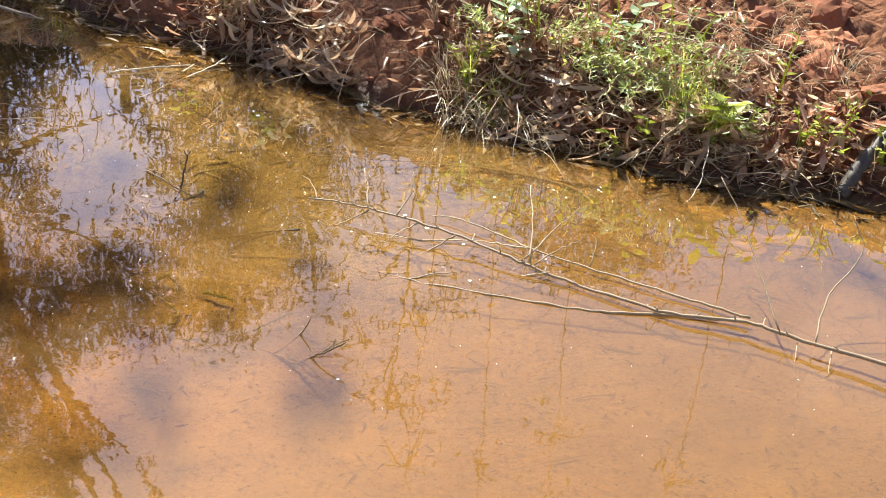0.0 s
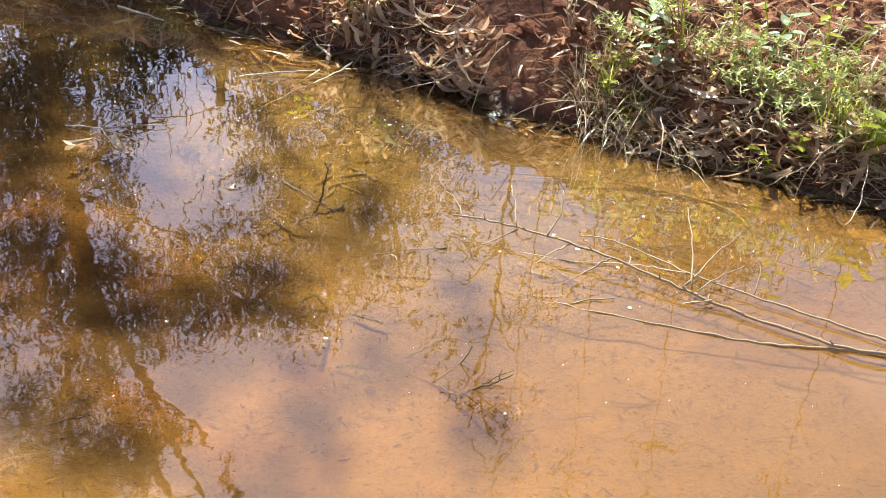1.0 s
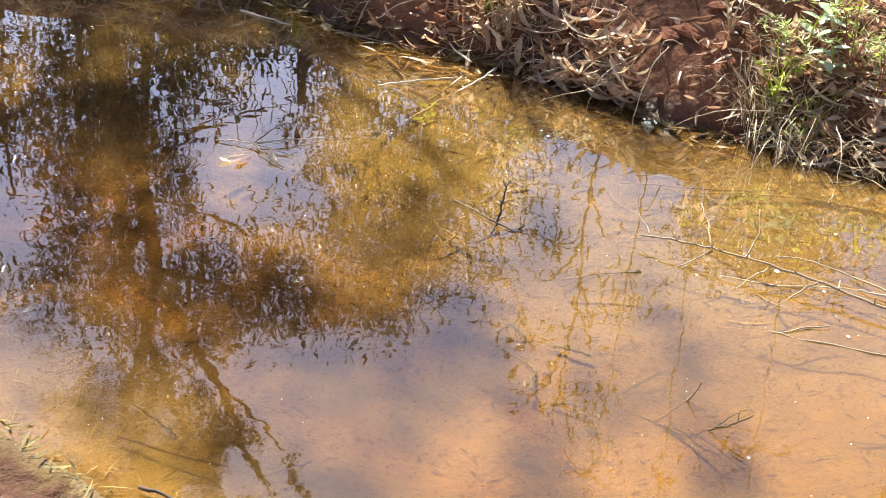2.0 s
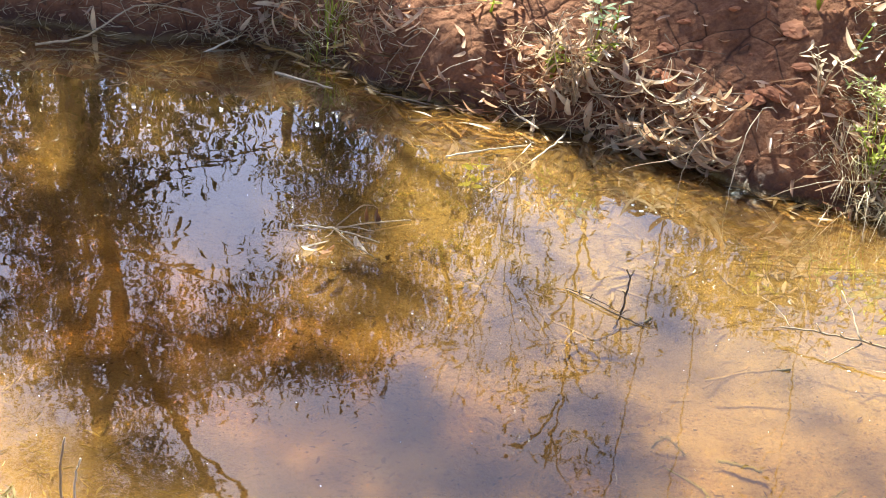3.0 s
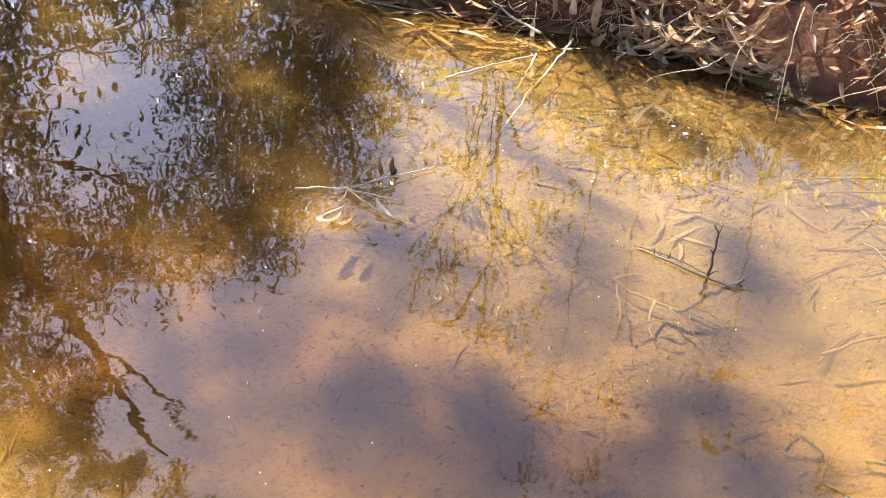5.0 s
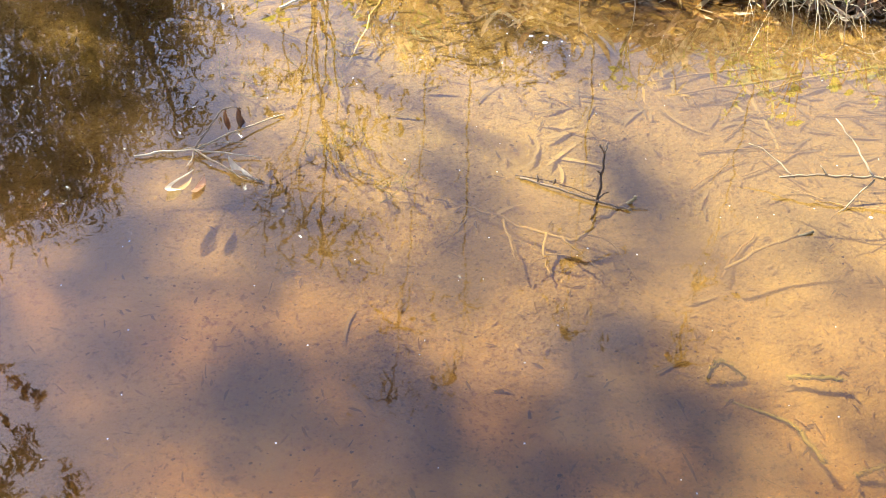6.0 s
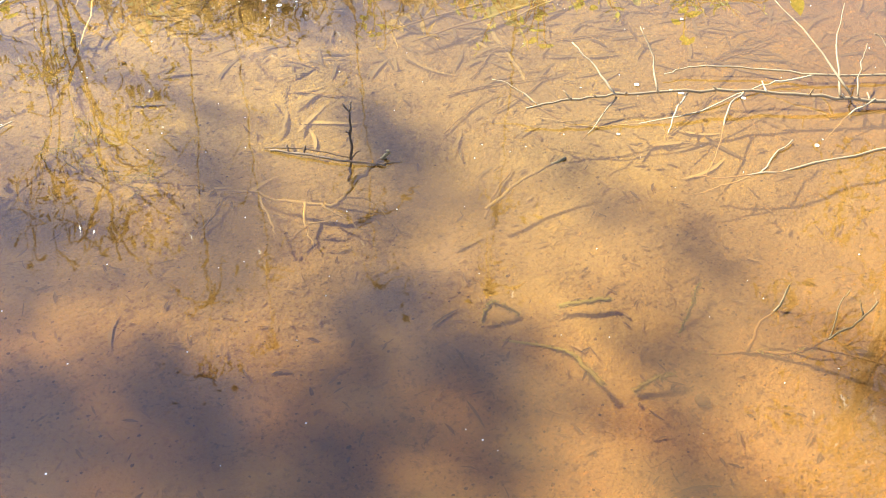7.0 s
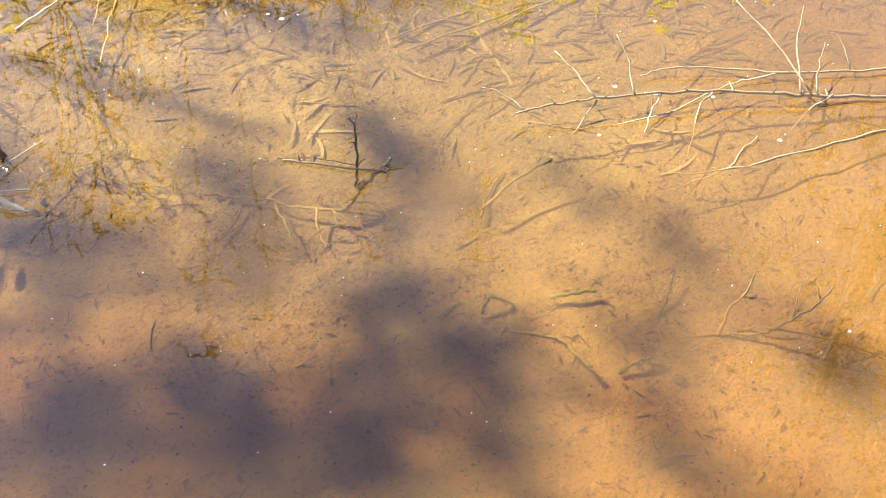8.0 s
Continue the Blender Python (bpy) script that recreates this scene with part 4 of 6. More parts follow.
for k, stem in enumerate([[(-1.47, 2.258, -0.02), (-1.33, 2.22, -0.03), (-1.165, 2.178, -0.04)], [(-1.166, 2.175, -0.04), (-1.10, 2.215, -0.045), (-1.06, 2.25, -0.06)],
                          [(-1.37, 2.08, 0.012), (-1.288, 2.055, 0.010), (-1.216, 2.014, 0.004)], [(-1.52, 2.42, -0.08), (-1.42, 2.36, -0.07), (-1.36, 2.30, -0.06)]]):
    stick_thing("stick", "brown stick resting in the shallows of the near shore", stem, 0.0042, 0.0028, [], M_ROOT, 50 + k)
for k, (x, y, h) in enumerate([(-1.925, 2.49, 0.15), (-1.895, 2.478, 0.11)]):
    stick_thing("dry_stalk", "pale dry upright stalk on the near shore", [(x, y, gz(x, y) - 0.02), (x + 0.006, y + 0.004, h * 0.5), (x + 0.02, y + 0.01, h)], 0.003, 0.002, [], M_GREYSTICK, 55 + k, "stalk", 0.001)

# floating sprig with two pale and two brown leaves
sprig = stick_thing("floating_sprig", "dry floating sprig with pale and brown leaves", [(-1.60, 3.712, 0.004), (-1.53, 3.705, 0.010), (-1.475, 3.69, 0.012), (-1.40, 3.66, 0.008), (-1.343, 3.635, 0.004)], 0.0026, 0.0016,
                    [([(-1.475, 3.69, 0.012), (-1.37, 3.735, 0.014), (-1.255, 3.782, 0.006)], 0.0032, 0.0018), ([(-1.475, 3.69, 0.012), (-1.43, 3.73, 0.045), (-1.385, 3.765, 0.058), (-1.355, 3.77, 0.045)], 0.003, 0.0016),
                     ([(-1.475, 3.69, 0.012), (-1.42, 3.61, 0.008), (-1.356, 3.551, 0.005)], 0.0034, 0.002), ([(-1.475, 3.69, 0.010), (-1.49, 3.66, 0.008), (-1.50, 3.645, 0.006)], 0.002, 0.0015), ([(-1.50, 3.70, 0.01), (-1.44, 3.705, 0.012), (-1.36, 3.70, 0.006)], 0.002, 0.0012)], M_STICK, 58, "sprig", 0.003)
for px, py, pz, ang, roll, ln, wd, mt, lab in [(-1.52, 3.605, 0.014, 45, 0.35, 0.11, 0.032, M_PALEST, "bleached leaf"), (-1.385, 3.60, 0.014, -60, -0.4, 0.10, 0.034, M_PALEST, "bleached leaf"), (-1.49, 3.585, 0.010, 62, -0.2, 0.08, 0.02, M_DEAD, "tan curled leaf"),
                                               (-1.352, 3.772, 0.020, 85, 1.35, 0.06, 0.030, M_BROWNLEAF, "dark brown curled leaf"), (-1.385, 3.765, 0.030, 75, 1.3, 0.055, 0.018, M_BROWNLEAF, "dark brown curled leaf")]:
    v, f = blade_data(ln, wd, 1.3, 1.4, 0.6, 0.6)
    me = mesh_of("leaf", v, f, mt)
    part("leaf", me, sprig, lab, Matrix.Translation(Vector((px, py, pz)) - sprig.location) @ Euler((roll, -1.2 if mt is M_BROWNLEAF else 0.05, radians(ang))).to_matrix().to_4x4())

# ---- leaf litter ----
leaf_rng = random.Random(77)


def leaf_set(mat, count, ln, bends, wide=(0.011, 0.021), fold=0.35):
    out = []
    for k in range(count):
        v, f = blade_data(leaf_rng.uniform(*ln), leaf_rng.uniform(*wide), leaf_rng.uniform(*bends), leaf_rng.uniform(-1.6, 1.6) * min(1.0, fold * 3), fold, leaf_rng.uniform(-0.7, 0.7))
        out.append(mesh_of("leaf", v, f, mat))
    return out


PALE_CURLED, DEAD_FLAT = leaf_set(M_PALE, 18, (0.11, 0.22), (0.2, 2.0), (0.016, 0.028)), leaf_set(M_DEAD, 10, (0.06, 0.14), (-0.5, 1.0))
SUNK_FLAT = leaf_set(M_SUNK, 12, (0.05, 0.125), (-0.06, 0.10), (0.004, 0.010), 0.12)
SILT_LONG = leaf_set(M_SILTLEAF, 8, (0.06, 0.14), (-0.1, 0.3), (0.005, 0.010), 0.2)
WET_LONG = leaf_set(M_WETLEAF, 10, (0.10, 0.20), (-0.2, 0.5), (0.009, 0.018))
DEAD_CURLED = leaf_set(M_DEAD, 14, (0.06, 0.15), (0.4, 3.0), (0.011, 0.022))


def litter(name, label, spots, meshes, tilt, group=""):
    root = new(name)
    first = spots[0][0]
    root.location = first
    tagged(root, label, "leaf litter", group)
    for p, ang in spots:
        me = leaf_rng.choice(meshes)
        e = Euler((leaf_rng.gauss(0, tilt), leaf_rng.gauss(0, tilt), ang))
        part("leaf", me, root, "", Matrix.Translation(p - first) @ e.to_matrix().to_4x4() @ Matrix.Scale(leaf_rng.uniform(0.8, 1.15), 4))
    return root


def far_y(x):
    return float(np.interp(x, FAR_X, FAR_Y))


def bank_spots(n, x0, x1, d0, d1, lift, heap=0.0):
    out = []
    for _ in range(n):
        x = leaf_rng.uniform(x0, x1)
        y = far_y(x) + leaf_rng.uniform(d0, d1)
        out.append((Vector((x, y, max(gz(x, y), 0.0) + leaf_rng.uniform(0.3, 1) * lift + leaf_rng.random() ** 1.5 * heap)), leaf_rng.uniform(0, 6.28)))
    return out


def drift_spots(n, x0, x1, d0, d1, lift, heap):
    """Leaves swept together so that most lie along the bank."""
    return [(p, leaf_rng.gauss(-0.55, 0.55) + leaf_rng.choice((0, math.pi))) for p, a in bank_spots(n, x0, x1, d0, d1, lift, heap)]


def bed_spots(n, x0, x1, d0, d1, power=1.0):
    out = []
    for _ in range(n):
        x = leaf_rng.uniform(x0, x1)
        y = far_y(x) - d0 - (d1 - d0) * leaf_rng.random() ** power
        out.append((Vector((x, y, gz(x, y) + leaf_rng.uniform(0.002, 0.009))), leaf_rng.gauss(-0.45, 0.8)))
    return out


STRAPS = leaf_set(M_PALEST, 8, (0.14, 0.24), (1.0, 2.8), (0.018, 0.030)) + leaf_set(M_PALE, 6, (0.14, 0.22), (0.8, 2.4), (0.018, 0.030))
litter("leaf_litter", "heap of bleached curled gum leaves at the water edge", drift_spots(84, -0.56, -0.26, -0.05, 0.09, 0.07, 0.10), PALE_CURLED + STRAPS[:5], 0.35)
litter("leaf_litter", "broad bleached strap leaves curling over the heap", drift_spots(46, -0.50, -0.24, -0.03, 0.10, 0.14, 0.08), STRAPS, 0.22)
litter("leaf_litter", "pale curled leaves caught on the dead weed", bank_spots(26, -0.82, -0.50, 0.0, 0.10, 0.04, 0.10), STRAPS[4:] + PALE_CURLED[:5], 0.6)
litter("leaf_litter", "brown curled leaves under the bleached heap", bank_spots(50, -0.60, -0.26, -0.03, 0.12, 0.02, 0.07), DEAD_CURLED, 0.5)
litter("leaf_litter", "dry brown leaves heaped along the bank foot", bank_spots(110, -0.98, -0.45, -0.02, 0.2, 0.02, 0.09), DEAD_CURLED + PALE_CURLED[:4], 0.5)
litter("leaf_litter", "tangled dead leaves and debris on the bank foot", bank_spots(120, -1.95, -1.3, -0.03, 0.28, 0.03, 0.09), DEAD_CURLED + PALE_CURLED[:3], 0.7)
litter("leaf_litter", "few dead leaves along the crumbling bank foot", bank_spots(50, -1.35, -0.9, -0.03, 0.25, 0.02, 0.04), DEAD_CURLED, 0.5)
litter("leaf_litter", "brown dead leaves scattered on the clay slope", bank_spots(90, -0.12, 0.35, 0.0, 0.3, 0.012, 0.02), DEAD_FLAT + DEAD_CURLED[:3], 0.45)
litter("leaf_litter", "dry brown leaves lying among the weeds", bank_spots(290, 0.12, 1.15, 0.0, 0.42, 0.03, 0.05), DEAD_CURLED + DEAD_FLAT[:5] + PALE_CURLED[:6], 0.38)
BROAD = leaf_set(M_DEAD, 8, (0.06, 0.12), (0.2, 1.6), (0.02, 0.034))
litter("leaf_litter", "broad curled brown leaves packed between the weeds", bank_spots(260, 0.2, 1.2, 0.02, 0.36, 0.035, 0.05), BROAD + PALE_CURLED[:2], 0.35)
litter("leaf_litter", "pale curled leaves spilling to the water below the weeds", bank_spots(110, 0.28, 1.15, -0.03, 0.16, 0.04, 0.05), PALE_CURLED + BROAD, 0.4)
litter("leaf_litter", "broad tan leaves over the root and clods", bank_spots(140, 1.1, 1.75, 0.02, 0.4, 0.02, 0.05), BROAD + PALE_CURLED[:2], 0.35)
litter("leaf_litter", "dry leaves strewn behind the weeds", bank_spots(220, 0.15, 1.3, 0.35, 1.3, 0.02, 0.03), DEAD_FLAT + DEAD_CURLED + PALE_CURLED[:4], 0.4)
litter("leaf_litter", "dead leaves and straw over red clay clods", bank_spots(190, 1.05, 2.1, 0.0, 0.6, 0.015, 0.05), DEAD_FLAT + DEAD_CURLED + PALE_CURLED[:3], 0.35)
litter("leaf_litter", "few dead leaves on the upper clay slope", bank_spots(90, -1.6, 0.1, 0.15, 1.3, 0.01, 0.01), DEAD_FLAT + BROAD[:3], 0.35)


def mat_spots(n, x0, x1, d0, d1):
    out = []
    for _ in range(n):
        x = leaf_rng.uniform(x0, x1)
        y = far_y(x) - leaf_rng.uniform(d0, d1)
        out.append((Vector((x, y, max(gz(x, y) + 0.006, leaf_rng.uniform(-0.035, 0.004)))), leaf_rng.gauss(-0.35, 0.5)))
    return out


litter("wet_leaf_mat", "wet tan leaves matted along the waterline", mat_spots(170, -1.75, -0.75, 0.0, 0.20), WET_LONG, 0.10)
litter("wet_leaf_mat", "sodden leaves and bark piled at the waterline", mat_spots(140, -1.95, -1.0, -0.06, 0.06), WET_LONG + DEAD_CURLED[:4], 0.3)
litter("wet_leaf_mat", "wet leaves lying in the shallow bend", mat_spots(100, -3.1, -1.75, 0.0, 0.45), WET_LONG, 0.10)
litter("leaf_litter", "dead leaves along the foot of the bend", bank_spots(120, -3.1, -1.85, -0.02, 0.22, 0.02, 0.05), DEAD_CURLED + PALE_CURLED[:3], 0.45)
litter("wet_leaf_mat", "wet leaves floating against the bank foot", mat_spots(90, -0.8, 0.1, -0.01, 0.12), WET_LONG, 0.12)
litter("wet_leaf_mat", "wet brown leaves caught beneath the weeds", mat_spots(90, 0.1, 1.9, -0.07, 0.07), WET_LONG + DEAD_CURLED[:5], 0.3)
litter("sunken_leaf_litter", "sunken brown gum leaves in the shallows", bed_spots(230, -1.0, 0.4, 0.02, 0.75), SUNK_FLAT, 0.06)
litter("sunken_leaf_litter", "long silt-coated leaves on the shallow bed", bed_spots(34, -1.0, 0.5, 0.15, 0.95), SILT_LONG, 0.05)
litter("sunken_leaf_litter", "sunken leaves packed at the far water edge", bed_spots(150, -2.3, -0.9, 0.0, 0.45), SUNK_FLAT, 0.06)
litter("sunken_leaf_litter", "brown leaves and algae in shallow water", bed_spots(280, 0.35, 1.9, 0.0, 0.75), SUNK_FLAT, 0.06)
litter("sunken_leaf_litter", "few scattered leaves on the open silt bed", bed_spots(60, -1.3, 1.4, 0.5, 2.2, 1.8), SUNK_FLAT, 0.05)


def chosen(rows, z_lift):
    return [(Vector((x, y, max(gz(x, y) + 0.006, z - 0.03) + z_lift)), radians(a)) for x, y, z, a in rows]


CURVED = []
for k in range(6):
    v, f = blade_data(leaf_rng.uniform(0.11, 0.18), leaf_rng.uniform(0.007, 0.012), 0.1, 0.2, 0.18, leaf_rng.choice((-1, 1)) * leaf_rng.uniform(0.2, 1.0), 9)
    CURVED.append(mesh_of("leaf", v, f, M_SILTPALE))
litter("sunken_leaf_litter", "cluster of long tan leaves around a sunken twig", chosen([(-0.632, 3.66, -0.085, -15), (-0.60, 3.62, -0.08, 12), (-0.66, 3.525, -0.08, -35), (-0.73, 3.575, -0.09, 55), (-0.72, 3.60, -0.10, 70), (-0.585, 3.725, -0.085, 8),
                                                                                       (-0.70, 3.50, -0.11, 80), (-0.64, 3.56, -0.11, 30), (-0.42, 3.35, -0.09, 55), (-0.32, 3.578, -0.08, -60), (-0.186, 3.59, -0.07, -80), (-0.86, 3.395, -0.09, 15),
                                                                                       (-0.05, 3.04, -0.05, -20), (0.0, 3.01, -0.07, -10), (-0.1, 3.07, -0.10, 25), (0.05, 3.05, -0.1, -35), (-0.02, 2.96, -0.11, 10)], 0.0), CURVED, 0.07)

debris_rng = random.Random(91)
bits = []
for _ in range(3600):
    x = debris_rng.uniform(-2.0, 1.7)
    dd = debris_rng.random() ** 1.3 * 2.3
    y = far_y(x) - dd
    if y < float(np.interp(x, NEAR_X, NEAR_Y)) + 0.02:
        continue
    v, f = blade_data(debris_rng.uniform(0.008, 0.04) if dd > 0.6 else debris_rng.uniform(0.03, 0.10), debris_rng.uniform(0.0018, 0.008), debris_rng.uniform(-0.4, 0.6), 0.3, 0.3, debris_rng.uniform(-0.6, 0.6), 3)
    bits.append(place(v, f, Matrix.Translation((x, y, gz(x, y) + debris_rng.uniform(0.002, 0.010))) @ Euler((debris_rng.gauss(0, 0.2), debris_rng.gauss(0, 0.2), debris_rng.uniform(0, 6.28))).to_matrix().to_4x4()))
# yellow algae and plant bits in the lit shallows of the near shore
near_rng = random.Random(92)
algae_bits = []
for _ in range(800):
    x = near_rng.uniform(-2.9, -0.9)
    y = float(np.interp(x, NEAR_X, NEAR_Y)) + near_rng.random() ** 1.4 * 0.42 - 0.04
    v, f = blade_data(near_rng.uniform(0.015, 0.075), near_rng.uniform(0.002, 0.007), near_rng.uniform(-0.3, 0.8), 0.4, 0.3, near_rng.uniform(-0.9, 0.9), 3)
    algae_bits.append(place(v, f, Matrix.Translation((x, y, gz(x, y) + near_rng.uniform(0.002, 0.022))) @ Euler((near_rng.gauss(0, 0.25), near_rng.gauss(0, 0.25), near_rng.uniform(0, 6.28))).to_matrix().to_4x4()))
M_ALGAE = plant_material("yellow_algae_bits", (0.09, 0.06, 0.018), (0.23, 0.175, 0.05), (0.37, 0.30, 0.11), 0.8, 0.2, 30.0, True)
tagged(new("shore_debris", merged("shore_debris", algae_bits, M_ALGAE)), "yellow algae and plant bits in the near shallows", "debris", kind="stuff")
# dark crumbs strewn over the silt
crumbs = []
for _ in range(5200):
    x = near_rng.uniform(-1.7, 1.3)
    y0, y1 = float(np.interp(x, NEAR_X, NEAR_Y)) + 0.1, far_y(x) - 0.05
    y = near_rng.uniform(y0, y1)
    r = near_rng.uniform(0.0008, 0.0042) * near_rng.uniform(0.5, 1.0)
    z, tw = gz(x, y), near_rng.uniform(0, 6.28)
    ring = [Vector((x + math.cos(tw + a) * r * near_rng.uniform(0.7, 1.6), y + math.sin(tw + a) * r, z)) for a in (0, 1.26, 2.51, 3.77, 5.03)]
    crumbs.append((ring + [Vector((x, y, z + r * 0.8))], [(0, 1, 5), (1, 2, 5), (2, 3, 5), (3, 4, 5), (4, 0, 5)]))
M_CRUMB = plant_material("dark_crumbs", (0.025, 0.015, 0.008), (0.06, 0.036, 0.018), (0.15, 0.10, 0.05), 0.9, 0.0, 60.0, True)
tagged(new("bed_crumbs", merged("bed_crumbs", crumbs, M_CRUMB)), "dark crumbs of plant matter on the silt", "debris", kind="stuff")
M_BITS = plant_material("sunken_bits", (0.055, 0.034, 0.017), (0.12, 0.08, 0.04), (0.27, 0.20, 0.11), 0.85, 0.0, 30.0, True)
tagged(new("bed_debris", merged("bed_debris", bits, M_BITS)), "fine brown plant debris strewn on the creek bed", "debris", kind="stuff")


# ---- plants on the bank ----
def grass_tuft(name, label, x, y, count, height, spread, mat, seed, lean=(0, 0), width=0.004, messy=0.0):
    rng = random.Random(seed)
    pieces = []
    for _ in range(count):
        a = rng.uniform(0, 6.28)
        r = rng.random() * spread * (0.45 + messy)
        h = height * rng.uniform(0.5, 1.15)
        out = Vector((math.cos(a), math.sin(a), 0)) * spread * rng.uniform(0.3, 1.1) + Vector((lean[0], lean[1], 0)) * rng.uniform(0.4, 1.2)
        p0 = Vector((math.cos(a) * r, math.sin(a) * r, gz(x + math.cos(a) * r, y + math.sin(a) * r) - gz(x, y) - 0.015))
        droop = rng.uniform(0.2, 0.9 + messy)
        out += Vector((rng.gauss(0, 1), rng.gauss(0, 1), 0)) * 0.12 * messy
        pts = [p0, p0 + out * 0.25 + Vector((0, 0, h * 0.55)), p0 + out * 0.65 + Vector((0, 0, h * (1 - 0.2 * droop))), p0 + out * 1.1 + Vector((0, 0, h * (1 - 0.55 * droop)))]
        w = width * rng.uniform(0.6, 1.3)
        s = Vector((-math.sin(a), math.cos(a), 0.15)) * w * 0.5
        line = curve_points(pts, 2)
        v, f = [], []
        for k, q in enumerate(line):
            t = 1 - (k / (len(line) - 1)) ** 2 * 0.9
            v += [q + s * t, q - s * t]
            if k:
                f.append((2 * k - 2, 2 * k - 1, 2 * k + 1, 2 * k))
        pieces.append((v, f))
    ob = new(name, merged(name, pieces, mat))
    ob.location = (x, y, gz(x, y))
    return tagged(ob, label, "grass", "grass on the bank")


def weed(name, label, x, y, height, stems, leaf_count, leaf, mat, seed, lean=(0, -0.1), stem_mat=None, spread=0.12):
    """A bushy herb: thin stems and many small leaves along them."""
    rng = random.Random(seed)
    root = new(name)
    root.location = (x, y, gz(x, y) - 0.01)
    tagged(root, label, "plant")
    leaves = []
    for _ in range(stems):
        a = rng.uniform(0, 6.28)
        o = Vector((math.cos(a), math.sin(a), 0)) * spread * rng.uniform(0.3, 1.3) + Vector((lean[0], lean[1], 0)) * rng.uniform(0.3, 1.2)
        h = height * rng.uniform(0.55, 1.1)
        pts = [Vector((0, 0, 0)), o * 0.3 + Vector((0, 0, h * 0.5)), o * 0.8 + Vector((0, 0, h * 0.9)), o * 1.3 + Vector((0, 0, h * rng.uniform(0.75, 1.05)))]
        part("stem", tube("stem", pts, 0.0032, 0.0012, stem_mat or mat, 5, 3, 0.004, rng), root)
        line = curve_points(pts, 6)
        for _ in range(leaf_count // stems):
            q = line[rng.randrange(5, len(line))]
            v, f = blade_data(leaf[0] * rng.uniform(0.6, 1.3), leaf[1] * rng.uniform(0.7, 1.2), rng.uniform(-0.2, 0.8), 0.3, 0.3, 0.0, 3)
            m = Matrix.Translation(q) @ Euler((rng.uniform(-0.7, 0.7), rng.uniform(-1.0, 0.4), rng.uniform(0, 6.28))).to_matrix().to_4x4() @ Matrix.Translation((leaf[0] * 0.5, 0, 0))
            leaves.append(place(v, f, m))
    tagged(part("foliage", merged("foliage", leaves, mat), root), kind="stuff")
    return root


grass_rng = random.Random(7)
GREEN_TUFTS = [(0.30, 0.12, 36, 0.13), (0.20, 0.14, 22, 0.15), (0.92, 0.20, 70, 0.20), (1.00, 0.14, 60, 0.16), (0.62, 0.36, 30, 0.14), (0.95, 0.42, 34, 0.15), (-1.62, 0.04, 60, 0.15)]
for k, (x, d, n, h) in enumerate(GREEN_TUFTS):
    grass_tuft("grass_tuft", "fresh yellow-green grass tuft on the clay bank", x, far_y(x) + d, n, h, 0.10, M_GRASS, 100 + k, (0, -0.03), 0.0042, 0.3)
STRAW_TUFTS = [(0.14, 0.08, 60, 0.19), (0.24, 0.07, 70, 0.18), (0.36, 0.05, 50, 0.15), (0.10, 0.14, 30, 0.16), (0.75, 0.45, 30, 0.14), (0.5, 0.5, 30, 0.14), (1.1, 0.5, 26, 0.14), (0.9, 0.68, 30, 0.15), (1.3, 0.7, 30, 0.14), (-1.64, 0.06, 36, 0.12), (1.5, 0.6, 40, 0.18)]
for k, (x, d, n, h) in enumerate(STRAW_TUFTS):
    grass_tuft("grass_tuft", "dry straw-coloured grass tuft drooping over the bank", x, far_y(x) + d, n, h * 0.85, 0.11, M_STRAW, 130 + k, (grass_rng.uniform(-0.05, 0.05), -0.09), 0.0026, 0.5)


def straw_tangle(label, count, x0, x1, d0, d1, heap, seed, length=(0.04, 0.16)):
    """Bent bits of straw and fine twig lying over one another."""
    rng = random.Random(seed)
    pieces = []
    for _ in range(count):
        x = rng.uniform(x0, x1)
        y = far_y(x) + rng.uniform(d0, d1)
        base = Vector((x, y, max(gz(x, y), 0.0) + 0.01 + rng.random() ** 1.6 * heap))
        ln = rng.uniform(*length)
        a, up = rng.uniform(0, 6.28), rng.gauss(0.1, 0.45)
        d = Vector((math.cos(a) * math.cos(up), math.sin(a) * math.cos(up), math.sin(up))) * ln
        k = Vector((rng.gauss(0, 1), rng.gauss(0, 1), rng.gauss(0.3, 0.6))) * ln * 0.16
        r = rng.uniform(0.0008, 0.0021)
        pieces.append(tube_data([base - d * 0.5, base + k, base + d * 0.5], r, r * 0.5, 3, 2, 0.0, rng))
    return tagged(new("straw_tangle", merged("straw_tangle", pieces, M_STRAW)), label, "straw", kind="stuff")


straw_tangle("tangled dry straw and fine twigs under the weeds", 800, 0.12, 1.15, -0.03, 0.40, 0.08, 811)
straw_tangle("dry straw and twigs behind the weeds", 450, 0.2, 1.5, 0.4, 1.2, 0.06, 812)
straw_tangle("straw and fine twigs over red clods", 320, 1.1, 2.1, 0.0, 0.7, 0.07, 813)
straw_tangle("wet twigs and straw along the bank foot", 170, 0.1, 1.9, -0.06, 0.08, 0.07, 816, (0.03, 0.11))
straw_tangle("twig litter along the bend", 300, -3.1, -2.0, -0.06, 0.2, 0.07, 817)
straw_tangle("fine dry twigs around the leaf heap", 220, -0.95, -0.30, -0.04, 0.2, 0.10, 814)
straw_tangle("twig debris washed against the bank foot", 420, -2.1, -1.35, -0.05, 0.25, 0.10, 815)
